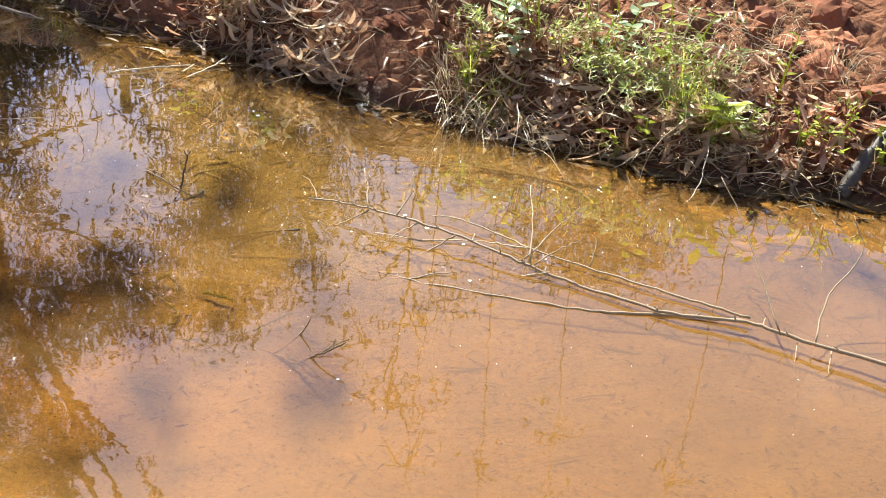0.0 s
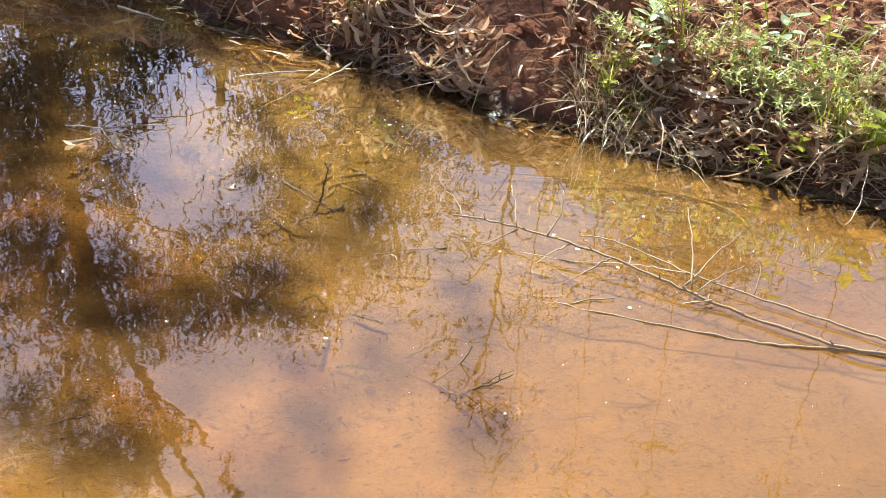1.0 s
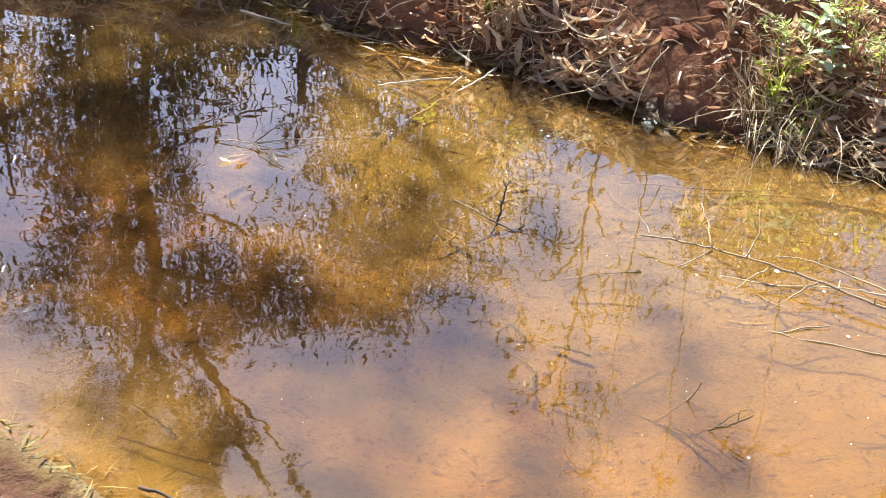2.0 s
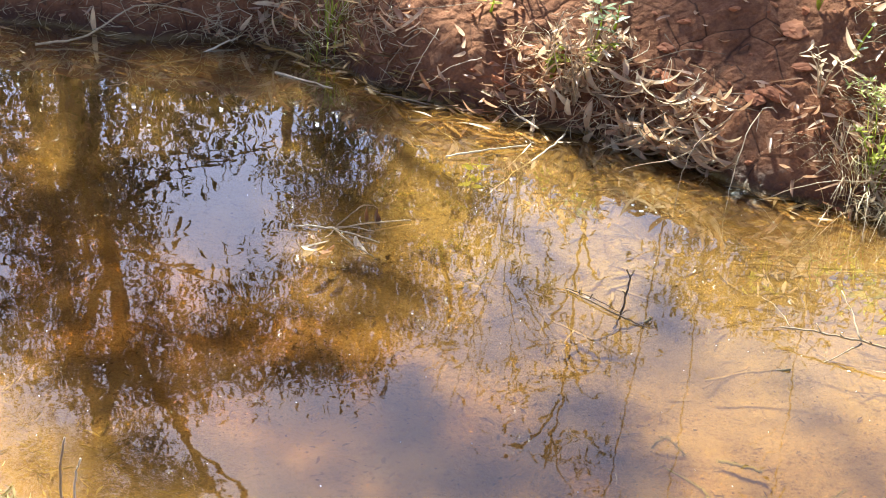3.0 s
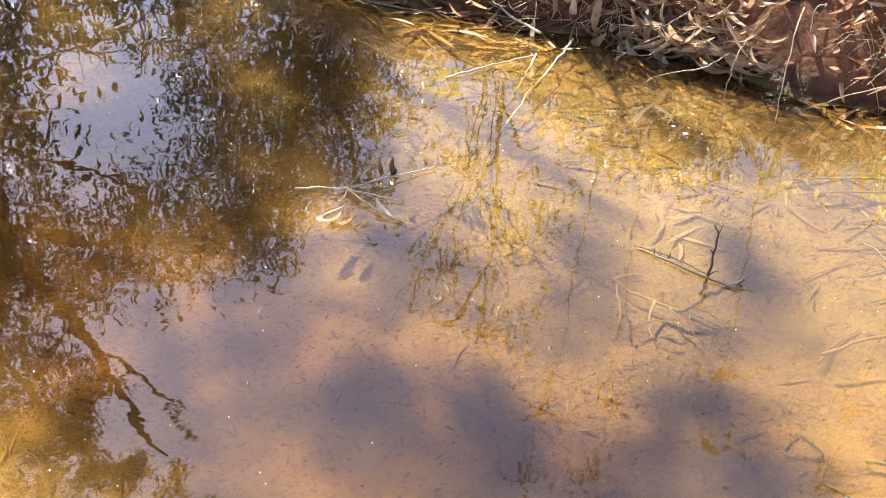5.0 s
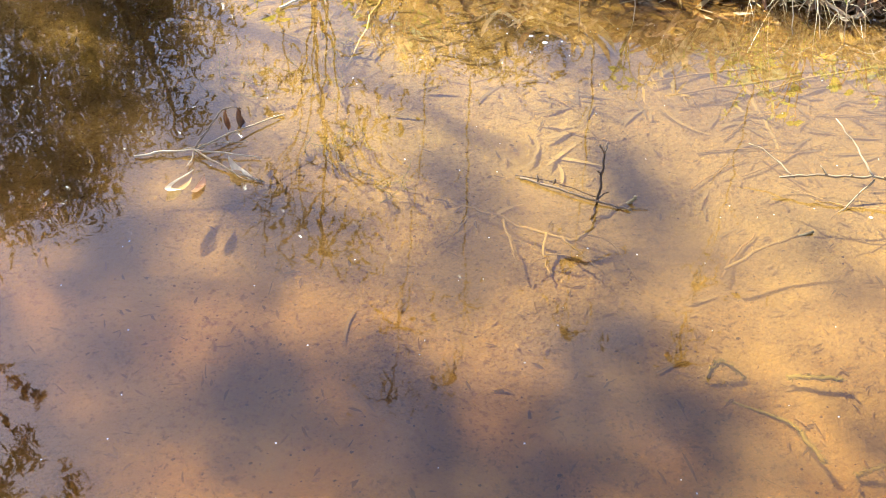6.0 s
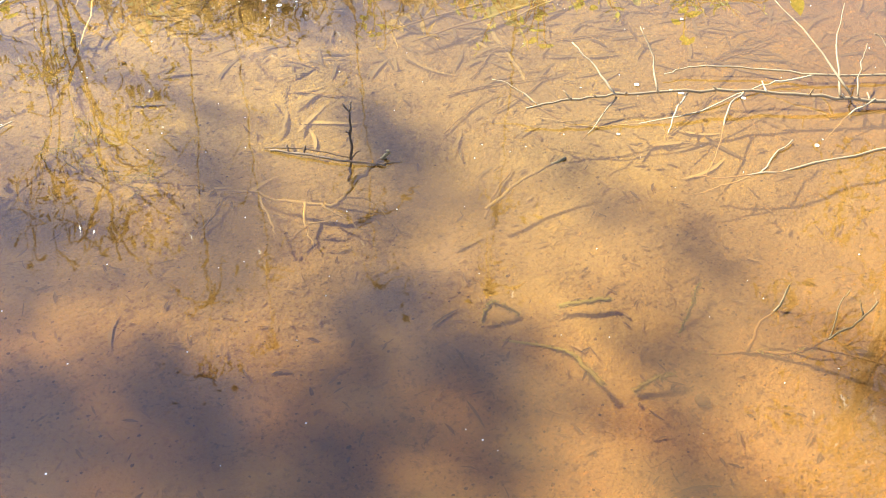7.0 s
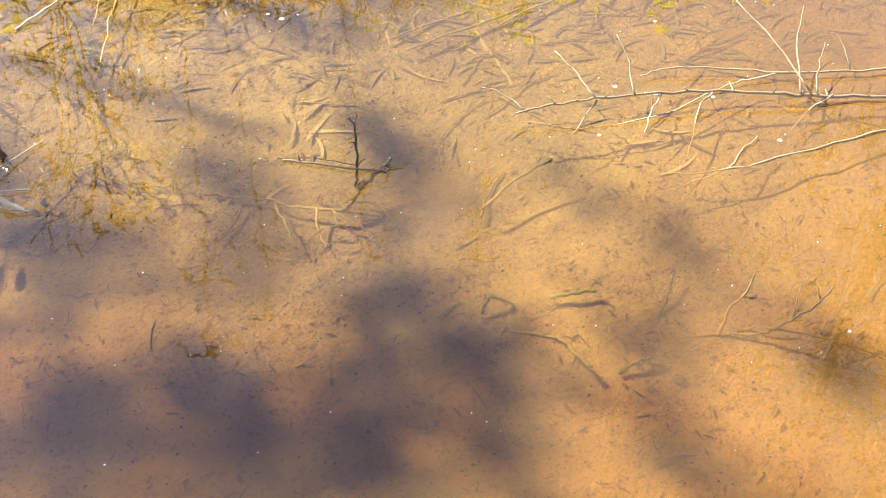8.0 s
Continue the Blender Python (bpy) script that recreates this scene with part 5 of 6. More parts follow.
for k, (x, y, n, h) in enumerate([(-2.42, 2.62, 36, 0.03), (-2.33, 2.58, 30, 0.028), (-2.5, 2.75, 24, 0.028), (-1.42, 1.90, 60, 0.03), (-1.30, 1.84, 40, 0.03), (-2.27, 2.50, 40, 0.028)]):
    grass_tuft("grass_tuft", "bleached dry grass tuft at the near shore", x, y, n, h, 0.05, M_STRAW, 160 + k, (0.02, 0.02), 0.0022, 0.15)
for k, (x, y, n, h) in enumerate([(-2.40, 2.60, 40, 0.03), (-2.31, 2.56, 36, 0.025), (-2.46, 2.70, 24, 0.025)]):
    grass_tuft("grass_tuft", "short yellow-green grass at the near shore", x, y, n, h, 0.05, M_GRASS, 170 + k, (0.02, 0.02), 0.003, 0.2)
strand_rng = random.Random(176)
strands = []
for _ in range(30):
    p = Vector((-2.37 + strand_rng.uniform(-0.02, 0.05), 2.74 + strand_rng.uniform(-0.05, 0.05), -0.002))
    a, ln = strand_rng.gauss(0.95, 0.28), strand_rng.uniform(0.07, 0.17)
    d = Vector((math.cos(a), math.sin(a), 0)) * ln
    strands.append(tube_data([p, p + d * 0.5 + Vector((0.006, 0, strand_rng.uniform(-0.004, 0.007))), p + d + Vector((ln * 0.2, -ln * 0.12, -0.012))], 0.0028, 0.0008, 4, 4, 0.0, strand_rng))
tagged(new("wet_grass", merged("wet_grass", strands, M_WETBLADE)), "dark wet grass blades drooping into the near shallows", "grass", kind="stuff")
HERBS = [(0.60, 0.27, 0.14), (0.72, 0.30, 0.20), (0.82, 0.29, 0.17), (0.92, 0.28, 0.24), (0.68, 0.36, 0.20), (0.84, 0.42, 0.22), (1.04, 0.42, 0.20), (0.24, 0.36, 0.16), (1.08, 0.24, 0.15), (0.52, 0.36, 0.16), (0.76, 0.24, 0.12), (0.96, 0.56, 0.22), (0.66, 0.54, 0.20), (0.40, 0.46, 0.16)]
for k, (x, d, h) in enumerate(HERBS):
    weed("weed", "bushy grey-green weed with small narrow leaves", x, far_y(x) + d, h * (0.78 if d < 0.25 else 0.92), 8, 128, (0.031, 0.0078), M_HERB, 180 + k, (0, -0.08), M_STRAW, 0.16)
for k, (x, d, h) in enumerate([(0.42, 0.30, 0.28), (0.50, 0.20, 0.20), (1.22, 0.14, 0.18), (1.36, 0.10, 0.16), (1.46, 0.22, 0.20), (0.98, 0.10, 0.16)]):
    weed("red_stemmed_weed", "thin weed with reddish stems and few leaves", x, far_y(x) + d, h, 5, 20, (0.03, 0.012), M_GRASS, 190 + k, (0, -0.03), M_REDSTEM, 0.08)
for k, (x, d, h) in enumerate([(-0.78, 0.10, 0.13), (-0.66, 0.14, 0.16), (0.18, 0.12, 0.16), (1.30, 0.16, 0.16), (1.55, 0.12, 0.12), (0.10, 0.62, 0.22), (-0.72, 0.62, 0.14)]):
    weed("weed", "small green seedling with rounded leaves on red clay", x, far_y(x) + d, h, 4, 26, (0.035, 0.018), M_GRASS, 200 + k, (0, -0.03), M_GRASS, 0.06)
for k, (x, d) in enumerate([(-0.68, 0.12), (-0.62, 0.20), (0.06, 0.30), (-0.80, 0.10), (-0.74, 0.06), (-0.70, 0.05), (-0.66, 0.16)]):
    weed("dead_weed", "dead pale weed with shrivelled leaves", x, far_y(x) + d, 0.20 if k < 3 else 0.26, 5, 32, (0.048, 0.014), M_PALEST if k > 4 else M_PALE, 215 + k, (0.02, -0.04), M_STICK, 0.10)


def tall_dead_weed(x, y, seed):
    """Upright straw stems that spread into a fan of fine bare twigs with seed heads."""
    rng = random.Random(seed)
    z0 = gz(x, y) - 0.01
    root = new("tall_dead_weed")
    root.location = (x, y, z0)
    tagged(root, "tall dead weed with straw stems and fanning bare twigs", "plant")
    leaves, heads = [], []
    for k in range(4):
        a = (k - 1.5) / 1.5
        fork = Vector((-0.02 + 0.07 * a + rng.uniform(-0.05, 0.05), rng.uniform(-0.05, 0.05), 0.60 + rng.uniform(-0.2, 0.15)))
        part("stem", tube("stem", [Vector((0.03 * a, rng.uniform(-0.02, 0.02), 0)), Vector((0.05 * a, 0, 0.32)), fork], 0.0036, 0.0024, M_BARK, 5, 4, 0.014, rng), root)
        for q in curve_points([Vector((0.05 * a, 0, 0.30)), fork], 1):
            v, f = blade_data(rng.uniform(0.02, 0.05), 0.004, 0.6, 0.4, 0.3, 0.0, 3)
            leaves.append(place(v, f, Matrix.Translation(q) @ Euler((rng.uniform(-1, 1), rng.uniform(-1, 0.6), rng.uniform(0, 6.28))).to_matrix().to_4x4()))
        for j in range(4):
            side = a * 0.26 + 0.06 + rng.uniform(-0.09, 0.09)
            top = fork + Vector((side, rng.uniform(-0.12, 0.12), rng.uniform(0.35, 0.75) - abs(side) * 0.5))
            part("twig", tube("twig", [fork, fork.lerp(top, 0.5) + Vector((side * 0.12, 0, 0.03)), top], 0.0021, 0.001, M_BARK, 4, 5, 0.008, rng), root)
            for _ in range(2):
                b = fork.lerp(top, rng.uniform(0.5, 0.95))
                heads.append(tube_data([b, b + Vector((rng.uniform(-0.04, 0.04), rng.uniform(-0.03, 0.03), 0.03)), b + Vector((rng.uniform(-0.07, 0.07), rng.uniform(-0.04, 0.04), 0.07))], 0.0018, 0.003, 4, 2, 0.0, rng))
    tagged(part("foliage", merged("foliage", leaves, M_STRAW), root), kind="stuff")
    tagged(part("seed_heads", merged("seed_heads", heads, M_BARK), root), kind="stuff")


tall_dead_weed(-0.85, 5.02, 901)


def broad_plant(x, d, height, leaves, seed, label, size=0.06, mat=M_LIME):
    rng = random.Random(seed)
    y = far_y(x) + d
    root = new("broadleaf_plant")
    root.location = (x, y, gz(x, y) - 0.01)
    tagged(root, label, "plant")
    top = Vector((rng.uniform(-0.04, 0.04), -0.06, height))
    stem = part("stem", tube("stem", [Vector((0, 0, 0)), Vector((0.01, -0.01, height * 0.5)), top], 0.005, 0.002, M_GRASS, 6, 4, 0.003, rng), root)
    for k in range(leaves):
        t = 0.35 + 0.65 * k / max(1, leaves - 1)
        v, f = blade_data(size * rng.uniform(0.7, 1.2), size * 0.55, rng.uniform(-0.6, 0.2), 0.3, 0.25, 0.0, 6)
        a = k * 2.4 + rng.uniform(-0.3, 0.3)
        m = Matrix.Translation(Vector((0, 0, 0)).lerp(top, t)) @ Euler((0, rng.uniform(-0.5, 0.3), a)).to_matrix().to_4x4() @ Matrix.Translation((size * 0.55, 0, 0))
        part("leaf", mesh_of("leaf", *place(v, f, Matrix()), mat), stem, "", m)


broad_plant(0.69, 0.02, 0.13, 5, 1, "bright lime green broad-leaved plant low on the bank", 0.060)
broad_plant(0.98, 0.10, 0.19, 8, 2, "yellow-green broad-leaved plant in full sun", 0.075)
broad_plant(1.12, 0.16, 0.14, 4, 10, "small sunlit yellow plant by the grey root", 0.05)
broad_plant(0.78, 0.06, 0.14, 5, 12, "lime green seedling among dry straw", 0.05)
broad_plant(1.06, 0.12, 0.16, 6, 13, "sunlit yellow-green plant in the grass", 0.07)
broad_plant(0.72, 0.5, 0.24, 5, 14, "bright yellow-leaved weed above the grass", 0.045)
broad_plant(1.0, 0.5, 0.22, 5, 15, "slender bright yellow-green weed", 0.045)
broad_plant(0.60, 0.46, 0.24, 4, 11, "thin weed with bright yellow leaves", 0.05)
broad_plant(0.86, 0.30, 0.40, 9, 3, "tall thin weed with yellow-green leaves", 0.055)
broad_plant(0.42, 0.34, 0.32, 6, 4, "reddish weed with few yellow-green leaves", 0.05)
broad_plant(1.28, 0.42, 0.24, 5, 5, "slender weed with small yellow leaves", 0.045)
broad_plant(1.42, 0.18, 0.16, 5, 6, "small yellow-green plant among dead leaves", 0.04)
broad_plant(1.62, 0.10, 0.14, 6, 7, "small bright green plant by the charred log", 0.045)
broad_plant(-0.64, 0.56, 0.10, 5, 8, "fresh green seedling high on the clay slope", 0.05)
broad_plant(-1.02, 0.60, 0.10, 5, 9, "little green seedling on the clay slope", 0.045)

broad_plant(-0.62, 0.30, 0.16, 8, 16, "pale sage-green broad-leaved plant on the clay slope", 0.07, M_SAGE)
broad_plant(-0.56, 0.36, 0.12, 6, 17, "small sage-green plant beside the clod", 0.055, M_SAGE)
broad_plant(-1.0, 0.30, 0.12, 7, 18, "bright green seedling on the red clay", 0.055)
broad_plant(0.19, 0.50, 0.14, 4, 19, "thin pale weed on the clay slope", 0.03, M_SAGE)
broad_plant(0.30, 0.36, 0.20, 8, 20, "grey-green broad-leaved weed with dry edges", 0.075, M_SAGE)
broad_plant(0.36, 0.28, 0.16, 7, 21, "dusty grey-green broad-leaved weed", 0.065, M_SAGE)
broad_plant(0.74, 0.44, 0.24, 9, 22, "blue-green leafy weed among the straw", 0.065, M_SAGE)
broad_plant(0.66, 0.40, 0.22, 7, 23, "blue-green weed in the thick growth", 0.055, M_SAGE)

# long dry stalks that arch out over the water
stalk_rng = random.Random(33)
ARCHES = [[(0.22, 4.02, 0.10), (0.10, 3.93, 0.14), (-0.02, 3.95, 0.12), (-0.165, 4.05, 0.0)], [(0.15, 3.98, 0.10), (0.12, 3.88, 0.10), (0.10, 3.80, -0.01)], [(0.24, 3.98, 0.14), (0.18, 3.86, 0.10), (0.16, 3.76, -0.01)],
          [(0.30, 3.92, 0.14), (0.24, 3.80, 0.08), (0.20, 3.72, -0.01)], [(0.36, 3.90, 0.12), (0.36, 3.78, 0.08), (0.34, 3.70, -0.01)], [(-0.16, 4.20, 0.24), (-0.22, 4.10, 0.20), (-0.26, 4.02, 0.10), (-0.28, 3.97, -0.01)]]
OVER_WATER = [[(-0.24, 4.24, 0.20), (-0.36, 4.10, 0.18), (-0.42, 4.02, 0.10), (-0.44, 3.96, -0.01)], [(-0.12, 4.16, 0.26), (-0.17, 4.07, 0.31), (-0.20, 4.06, 0.30), (-0.21, 4.04, 0.24)], [(-0.30, 4.26, 0.14), (-0.44, 4.33, 0.12), (-0.55, 4.30, 0.05), (-0.64, 4.37, 0.03)],
          [(-0.35, 4.20, 0.10), (-0.44, 4.17, 0.07), (-0.53, 4.23, 0.02), (-0.58, 4.22, 0.0)], [(-0.60, 4.48, 0.06), (-0.50, 4.38, 0.10), (-0.42, 4.34, 0.18)], [(-0.10, 4.30, 0.20), (-0.30, 4.30, 0.26), (-0.46, 4.40, 0.42)]]
FROM_WEEDS = [[(0.95, 3.75, 0.18), (0.80, 3.60, 0.12), (0.74, 3.52, 0.0)], [(0.98, 3.62, 0.12), (0.94, 3.50, 0.04), (0.88, 3.42, -0.01)], [(1.18, 3.70, 0.10), (1.22, 3.58, 0.06), (1.12, 3.47, 0.0)],
          [(0.86, 4.0, 0.46), (1.15, 3.85, 0.42), (1.42, 3.8, 0.26)], [(0.8, 3.95, 0.40), (1.1, 3.78, 0.38), (1.34, 3.78, 0.28)], [(-1.55, 5.25, 0.18), (-1.2, 4.95, 0.30), (-0.85, 4.98, 0.36)]]
for k, pts in enumerate(ARCHES + OVER_WATER + FROM_WEEDS):
    stick_thing("dry_stalk", "long dry arched stalk hanging from the bank", pts, 0.0021, 0.001, [], M_GREYSTICK if k % 3 == 1 else M_STICK, 230 + k, "stalk", 0.003)
for k in range(46):
    x = stalk_rng.choice([stalk_rng.uniform(0.12, 1.15), stalk_rng.uniform(-0.75, -0.3), stalk_rng.uniform(1.1, 1.8), stalk_rng.uniform(-1.8, -0.8)])
    y = far_y(x) + stalk_rng.uniform(0.0, 0.22)
    a = stalk_rng.uniform(-1.3, 1.3)
    ln = stalk_rng.uniform(0.10, 0.30)
    p0 = Vector((x, y, gz(x, y) + stalk_rng.uniform(0.0, 0.03)))
    p2 = p0 + Vector((math.sin(a) * ln, -math.cos(a) * ln * 0.6, 0))
    p2.z = max(gz(p2.x, p2.y), 0.0) + stalk_rng.uniform(0.0, 0.06)
    p1 = p0.lerp(p2, 0.5) + Vector((0, 0, stalk_rng.uniform(0.01, 0.05)))
    stick_thing("dry_stalk", "short dry broken stalk in the bank litter", [p0, p1, p2], 0.0019, 0.001, [], stalk_rng.choice([M_STICK, M_GREYSTICK, M_STICK, M_STICK]), 260 + k, "stalk", 0.003)

# charred branch and stump root
stick_thing("charred_branch", "charred black branch end resting at the waterline", [(1.40, 3.49, 0.035), (1.46, 3.545, 0.10), (1.56, 3.63, 0.19), (1.66, 3.70, 0.25), (1.80, 3.80, 0.31), (2.1, 3.98, 0.42)], 0.025, 0.020,
            [([(1.52, 3.60, 0.16), (1.57, 3.60, 0.20), (1.60, 3.58, 0.22)], 0.008, 0.005), ([(1.62, 3.67, 0.23), (1.66, 3.75, 0.32)], 0.009, 0.005)], M_CHAR, 300, "branch", 0.004)
stick_thing("root", "forked brown root standing out of the clay bank", [(1.25, 3.52, -0.01), (1.265, 3.55, 0.05), (1.285, 3.58, 0.09), (1.30, 3.62, 0.13)], 0.010, 0.006,
            [([(1.26, 3.54, 0.03), (1.20, 3.58, 0.07), (1.14, 3.64, 0.12)], 0.008, 0.004), ([(1.27, 3.55, 0.05), (1.23, 3.62, 0.13)], 0.005, 0.002), ([(1.26, 3.53, 0.02), (1.36, 3.52, 0.05), (1.44, 3.56, 0.09)], 0.004, 0.002)], M_ROOT, 301, "root")


def lump(name, radius, mat, seed, squash=0.7, rough=0.28, fine=2):
    rng = random.Random(seed)
    bm = bmesh.new()
    bmesh.ops.create_icosphere(bm, subdivisions=fine, radius=radius)
    o = Vector((rng.uniform(0, 50), rng.uniform(0, 50), rng.uniform(0, 50)))
    for v in bm.verts:
        n = noise.noise(v.co / radius * 1.1 + o) * rough + noise.noise(v.co / radius * 2.7 + o) * rough * 0.5
        n += noise.noise(v.co / radius * 6.0 + o) * rough * 0.25
        v.co *= 1 + n + rng.uniform(-0.03, 0.03)
        v.co.z *= squash
    me = bpy.data.meshes.new(name)
    bm.to_mesh(me)
    bm.free()
    me.materials.append(mat)
    return me


clod_rng = random.Random(17)
CLODS = [lump("clay_clod", 0.05, M_CLOD, k, clod_rng.uniform(0.45, 0.8), 0.55, 3) for k in range(8)]
def clod(x, d, sx, sy, sz, sink, label):
    y = far_y(x) + d
    ob = new("clay_clod", clod_rng.choice(CLODS))
    turn = Euler((clod_rng.gauss(0, 0.3), clod_rng.gauss(0, 0.3), clod_rng.uniform(0, 6.28))).to_matrix().to_4x4()
    ob.matrix_basis = Matrix.Translation((x, y, gz(x, y) + sink)) @ turn @ Matrix.Diagonal((sx, sy, sz, 1))
    tagged(ob, label, "clod", "clods on the bank")


for k in range(90):
    x = clod_rng.choice([clod_rng.uniform(-1.5, 0.1), clod_rng.uniform(1.1, 2.1), clod_rng.uniform(-0.6, 0.15)])
    sc = clod_rng.choice([0.12, 0.16, 0.2, 0.28, 0.4])
    clod(x, clod_rng.uniform(0.02, 0.75), sc * clod_rng.uniform(0.8, 1.5), sc, sc * 0.7, 0.004 * sc, "rough orange-red clod of dry clay on the bank")
for x, d, sc, flat in [(-0.387, 0.334, 0.62, 0.9), (-0.396, 0.174, 0.55, 0.9), (-0.43, 0.20, 0.35, 0.8), (-0.146, 0.218, 0.55, 0.5), (-0.085, 0.255, 0.62, 0.55), (0.012, 0.52, 0.75, 0.7), (0.023, 0.395, 0.5, 0.5), (-0.62, 0.42, 0.5, 0.7), (-0.95, 0.10, 0.9, 0.6)]:
    clod(x, d, sc * 1.35, sc, sc * flat, 0.004, "orange-red clod of dry clay set in the bank slope")
for x, d, sc in [(1.45, 0.55, 1.4), (1.62, 0.45, 1.3), (1.75, 0.62, 1.6), (1.52, 0.75, 1.4), (1.85, 0.40, 1.2), (1.36, 0.68, 1.0), (1.95, 0.7, 1.5), (1.30, 0.80, 1.2), (1.55, 0.95, 1.5), (1.42, 0.34, 0.7), (1.60, 0.30, 0.8)]:
    clod(x, d, sc * 1.2, sc, sc * 0.8, 0.012 * sc, "large orange-red clod of dry clay on the bank")
stone = new("stone", lump("stone", 0.014, M_SUNK, 3, 0.7))
stone.location = (-0.46, 2.467, gz(-0.46, 2.467) + 0.008)
tagged(stone, "small dark stone on the silt bed", "stone")

# foam flecks and floating specks
foam_rng = random.Random(3)
for k, (x, y, s) in enumerate([(-0.007, 3.215, 0.013), (0.06, 3.14, 0.016), (0.167, 3.05, 0.012), (0.182, 2.839, 0.011), (-0.161, 3.089, 0.009), (-0.55, 3.93, 0.016), (-0.53, 3.96, 0.010), (-0.57, 3.97, 0.012), (-0.505, 3.925, 0.008), (0.50, 3.41, 0.008), (0.27, 3.379, 0.01), (-0.142, 2.333, 0.009), (-1.50, 5.10, 0.016), (0.32, 3.84, 0.014), (0.42, 3.79, 0.016), (0.36, 3.815, 0.010)]):
    ob = new("foam_fleck", lump("foam_fleck", s * 0.45, M_FOAM, 60 + k, 0.16))
    ob.location = (x, y, 0.002)
    ob.rotation_euler = (0, 0, foam_rng.uniform(0, 3))
    tagged(ob, "small white foam fleck floating on the water", "foam", "foam flecks")
specks = []
for _ in range(260):
    x, y = foam_rng.uniform(-2.4, 1.4), foam_rng.uniform(2.1, 4.6)
    if y > far_y(x) - 0.05 or y < float(np.interp(x, NEAR_X, NEAR_Y)) + 0.05:
        continue
    r = foam_rng.uniform(0.0008, 0.0022)
    specks.append(([Vector((x + math.cos(a) * r, y + math.sin(a) * r, 0.0015)) for a in (0, 1.26, 2.51, 3.77, 5.03)] + [Vector((x, y, 0.003))], [(0, 1, 5), (1, 2, 5), (2, 3, 5), (3, 4, 5), (4, 0, 5)]))
tagged(new("water_specks", merged("water_specks", specks, M_FOAM)), "tiny pale specks floating on the water", "specks", kind="stuff")


# ---- water weed on the bed ----
def water_weed(x, y, count, height, spread, seed):
    rng = random.Random(seed)
    z0 = gz(x, y)
    root = new("water_weed")
    root.location = (x, y, z0)
    tagged(root, "yellow-green water weed growing on the creek bed", "water plant", "water weed")
    leaves = []
    for _ in range(count):
        a = rng.uniform(0, 6.28)
        r = spread * rng.random()
        p = Vector((math.cos(a) * r, math.sin(a) * r, -0.005))
        q = p + Vector((rng.gauss(0, 0.05), rng.gauss(0, 0.05), min(height * rng.uniform(0.5, 1.1), -z0 - 0.008)))
        mid = p.lerp(q, 0.5) + Vector((rng.gauss(0, 0.012), rng.gauss(0, 0.012), 0))
        part("stem", tube("stem", [p, mid, q], 0.0018, 0.001, M_MOSSY, 4, 3, 0.002, rng), root)
        for c in curve_points([p, mid, q], 4)[2:]:
            for _ in range(3):
                v, f = blade_data(rng.uniform(0.015, 0.035), 0.003, 0.4, 0.2, 0.2, 0.0, 2)
                leaves.append(place(v, f, Matrix.Translation(c) @ Euler((rng.uniform(-0.6, 0.6), rng.uniform(-0.9, 0.5), rng.uniform(0, 6.28))).to_matrix().to_4x4()))
    tagged(part("foliage", merged("foliage", leaves, M_WEED), root), kind="stuff")


M_WEED = plant_material("water_weed", (0.13, 0.11, 0.015), (0.24, 0.19, 0.03), (0.34, 0.26, 0.06), 0.8, 0.2, 30.0, True)
for k, (x, y, n, h, s) in enumerate([(-1.10, 3.95, 16, 0.10, 0.10), (-1.15, 3.72, 14, 0.11, 0.09), (-1.02, 4.12, 12, 0.08, 0.09), (-1.30, 4.05, 12, 0.10, 0.10), (-1.45, 4.35, 12, 0.08, 0.12), (-1.10, 3.55, 8, 0.08, 0.07),
                                     (0.62, 3.42, 10, 0.05, 0.10), (0.95, 3.30, 8, 0.05, 0.10), (1.25, 3.25, 12, 0.04, 0.14), (1.48, 3.38, 12, 0.03, 0.12), (0.80, 3.18, 8, 0.05, 0.10), (1.10, 3.08, 10, 0.05, 0.12), (1.36, 3.12, 12, 0.045, 0.12), (1.52, 3.16, 10, 0.04, 0.10)]):
    water_weed(x, y, n, h, s, 400 + k)

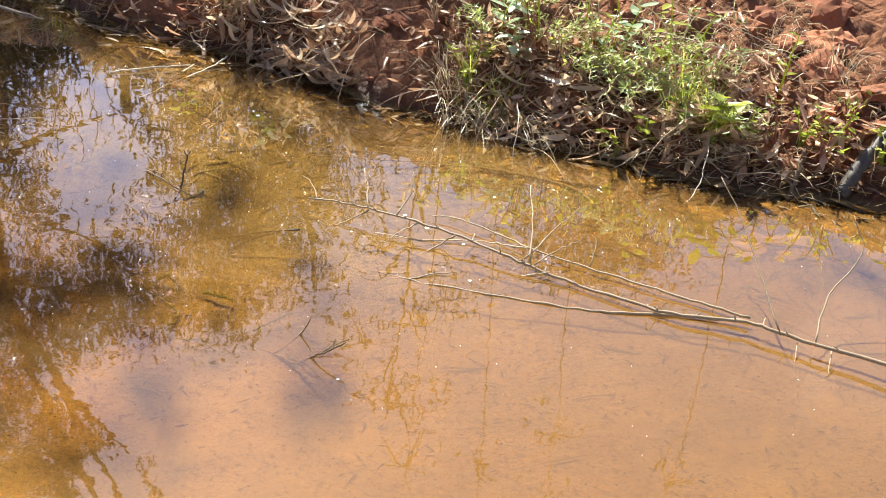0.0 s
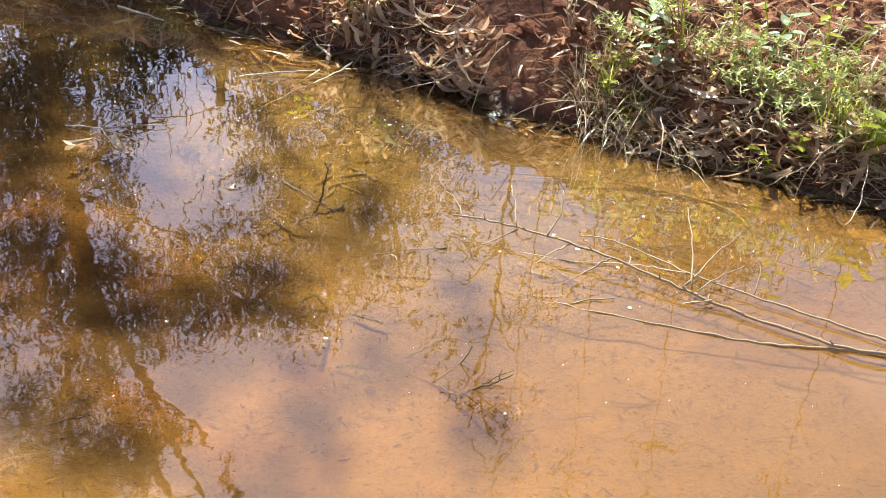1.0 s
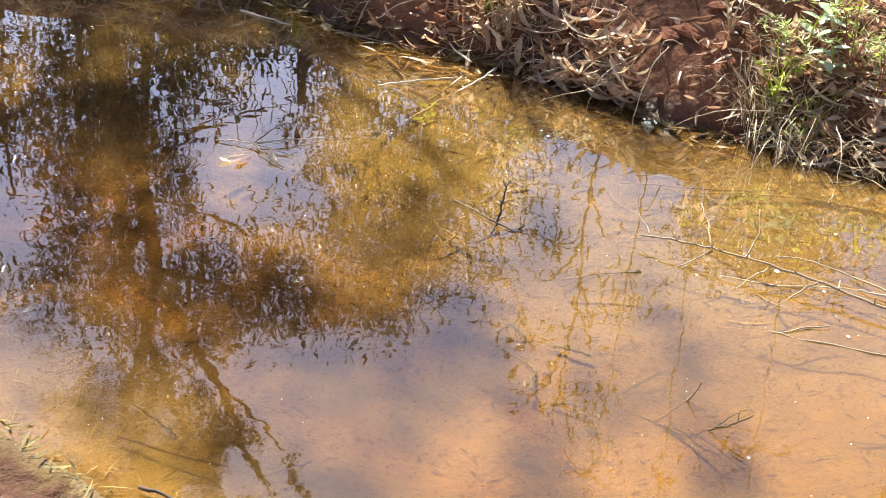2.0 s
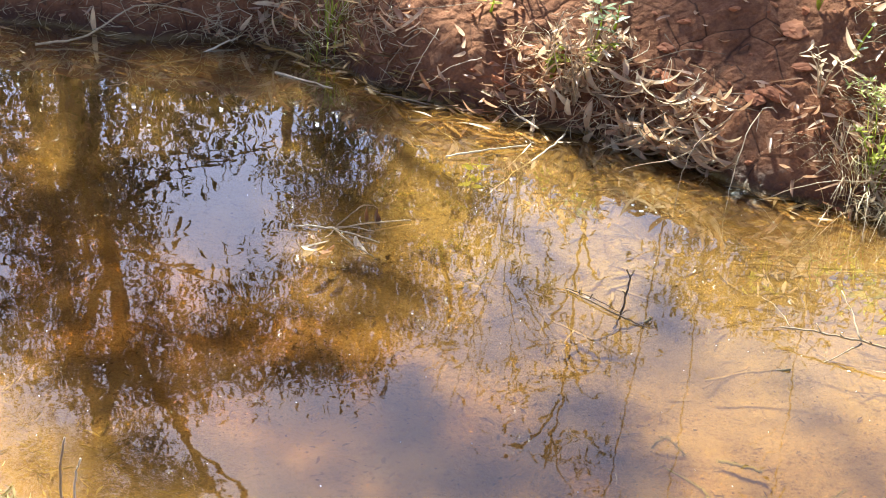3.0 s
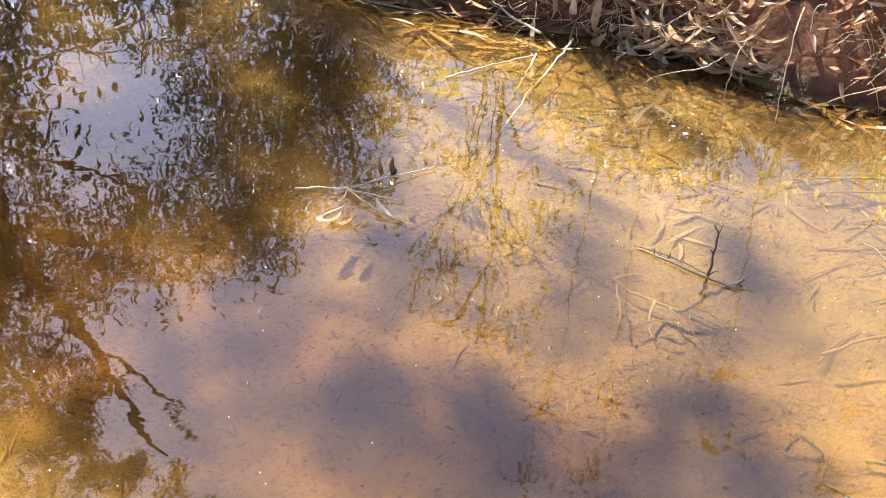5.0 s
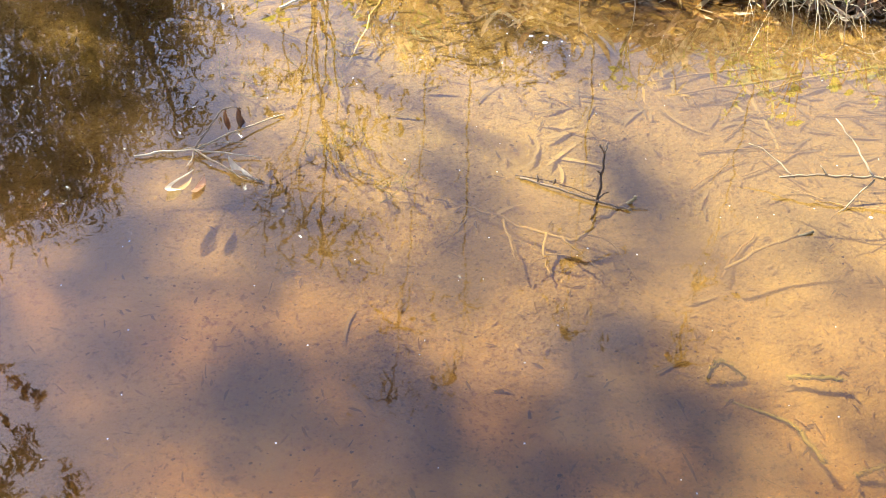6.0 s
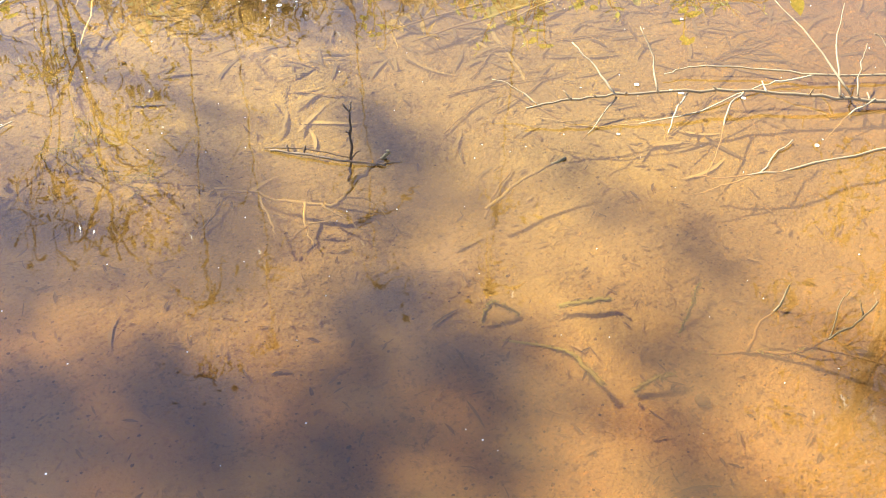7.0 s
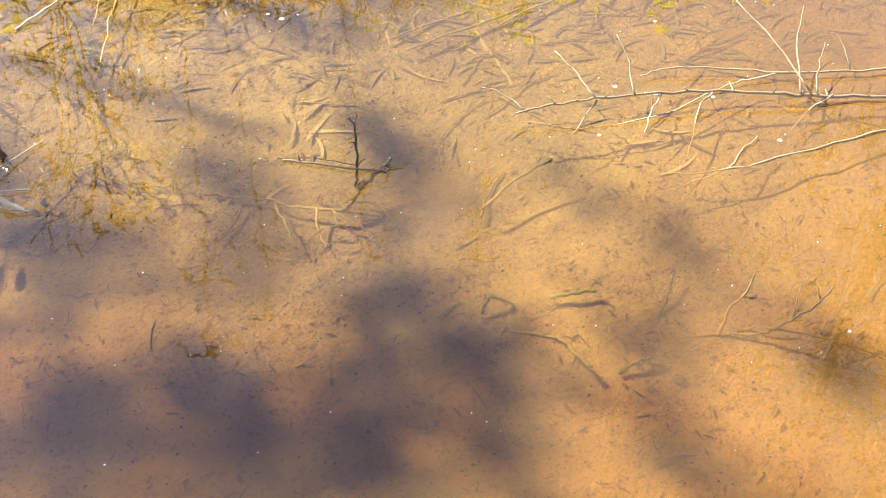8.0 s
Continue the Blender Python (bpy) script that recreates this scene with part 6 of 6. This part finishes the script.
# silt-covered clumps in the shallows under the far bank
M_MOUND = plant_material("yellow_silt_clump", (0.15, 0.09, 0.028), (0.26, 0.175, 0.052), (0.36, 0.26, 0.085), 0.95, 0.0, 22.0)
MOUNDS = [lump("silt_clump", 0.05, M_MOUND, 80 + k, 0.35, 0.5, 3) for k in range(6)]
mound_rng = random.Random(61)
for x0, x1, d0, d1, count, size in [(0.95, 1.9, 0.06, 0.52, 46, 1.0), (0.1, 0.95, 0.03, 0.30, 34, 0.6), (-0.9, 0.1, 0.02, 0.22, 46, 0.5), (-1.6, -0.9, 0.02, 0.30, 30, 0.6)]:
    for _ in range(count):
        x = mound_rng.uniform(x0, x1)
        y = far_y(x) - mound_rng.uniform(d0, d1)
        sc = size * mound_rng.uniform(0.35, 1.1)
        ob = new("silt_clump", mound_rng.choice(MOUNDS))
        ob.matrix_basis = Matrix.Translation((x, y, gz(x, y) - 0.002)) @ Matrix.Rotation(mound_rng.uniform(0, 6.28), 4, "Z") @ Matrix.Diagonal((sc * mound_rng.uniform(1.0, 1.9), sc, min(sc, -gz(x, y) / 0.03 + 0.15), 1))
        tagged(ob, "yellow-brown silt and algae clump under shallow water", "silt clump", "silt clumps in the shallows")

# thin dead twigs lying on the shallow bed
twig_bed = random.Random(62)
for k in range(42):
    x = twig_bed.uniform(-0.7, 1.5)
    y = far_y(x) - twig_bed.uniform(0.25, 1.0)
    a, ln = twig_bed.gauss(-0.35, 0.7), twig_bed.uniform(0.08, 0.26)
    pts = []
    for q in (-0.5, -0.1, 0.3, 0.5):
        px, py = x + math.cos(a) * ln * q + twig_bed.gauss(0, 0.006), y + math.sin(a) * ln * q + twig_bed.gauss(0, 0.006)
        pts.append((px, py, gz(px, py) + 0.006 + (0.012 if q > 0.4 else 0.0)))
    fork = [([pts[1], (pts[2][0] + 0.01, pts[2][1] + ln * 0.14, pts[2][2])], 0.0016, 0.0008)] if k % 3 == 0 else []
    stick_thing("sunken_twig", "thin dead twig lying on the shallow silt bed", pts, 0.0022, 0.0011, fork, M_SUNKSTICK, 900 + k, "twig", 0.002)
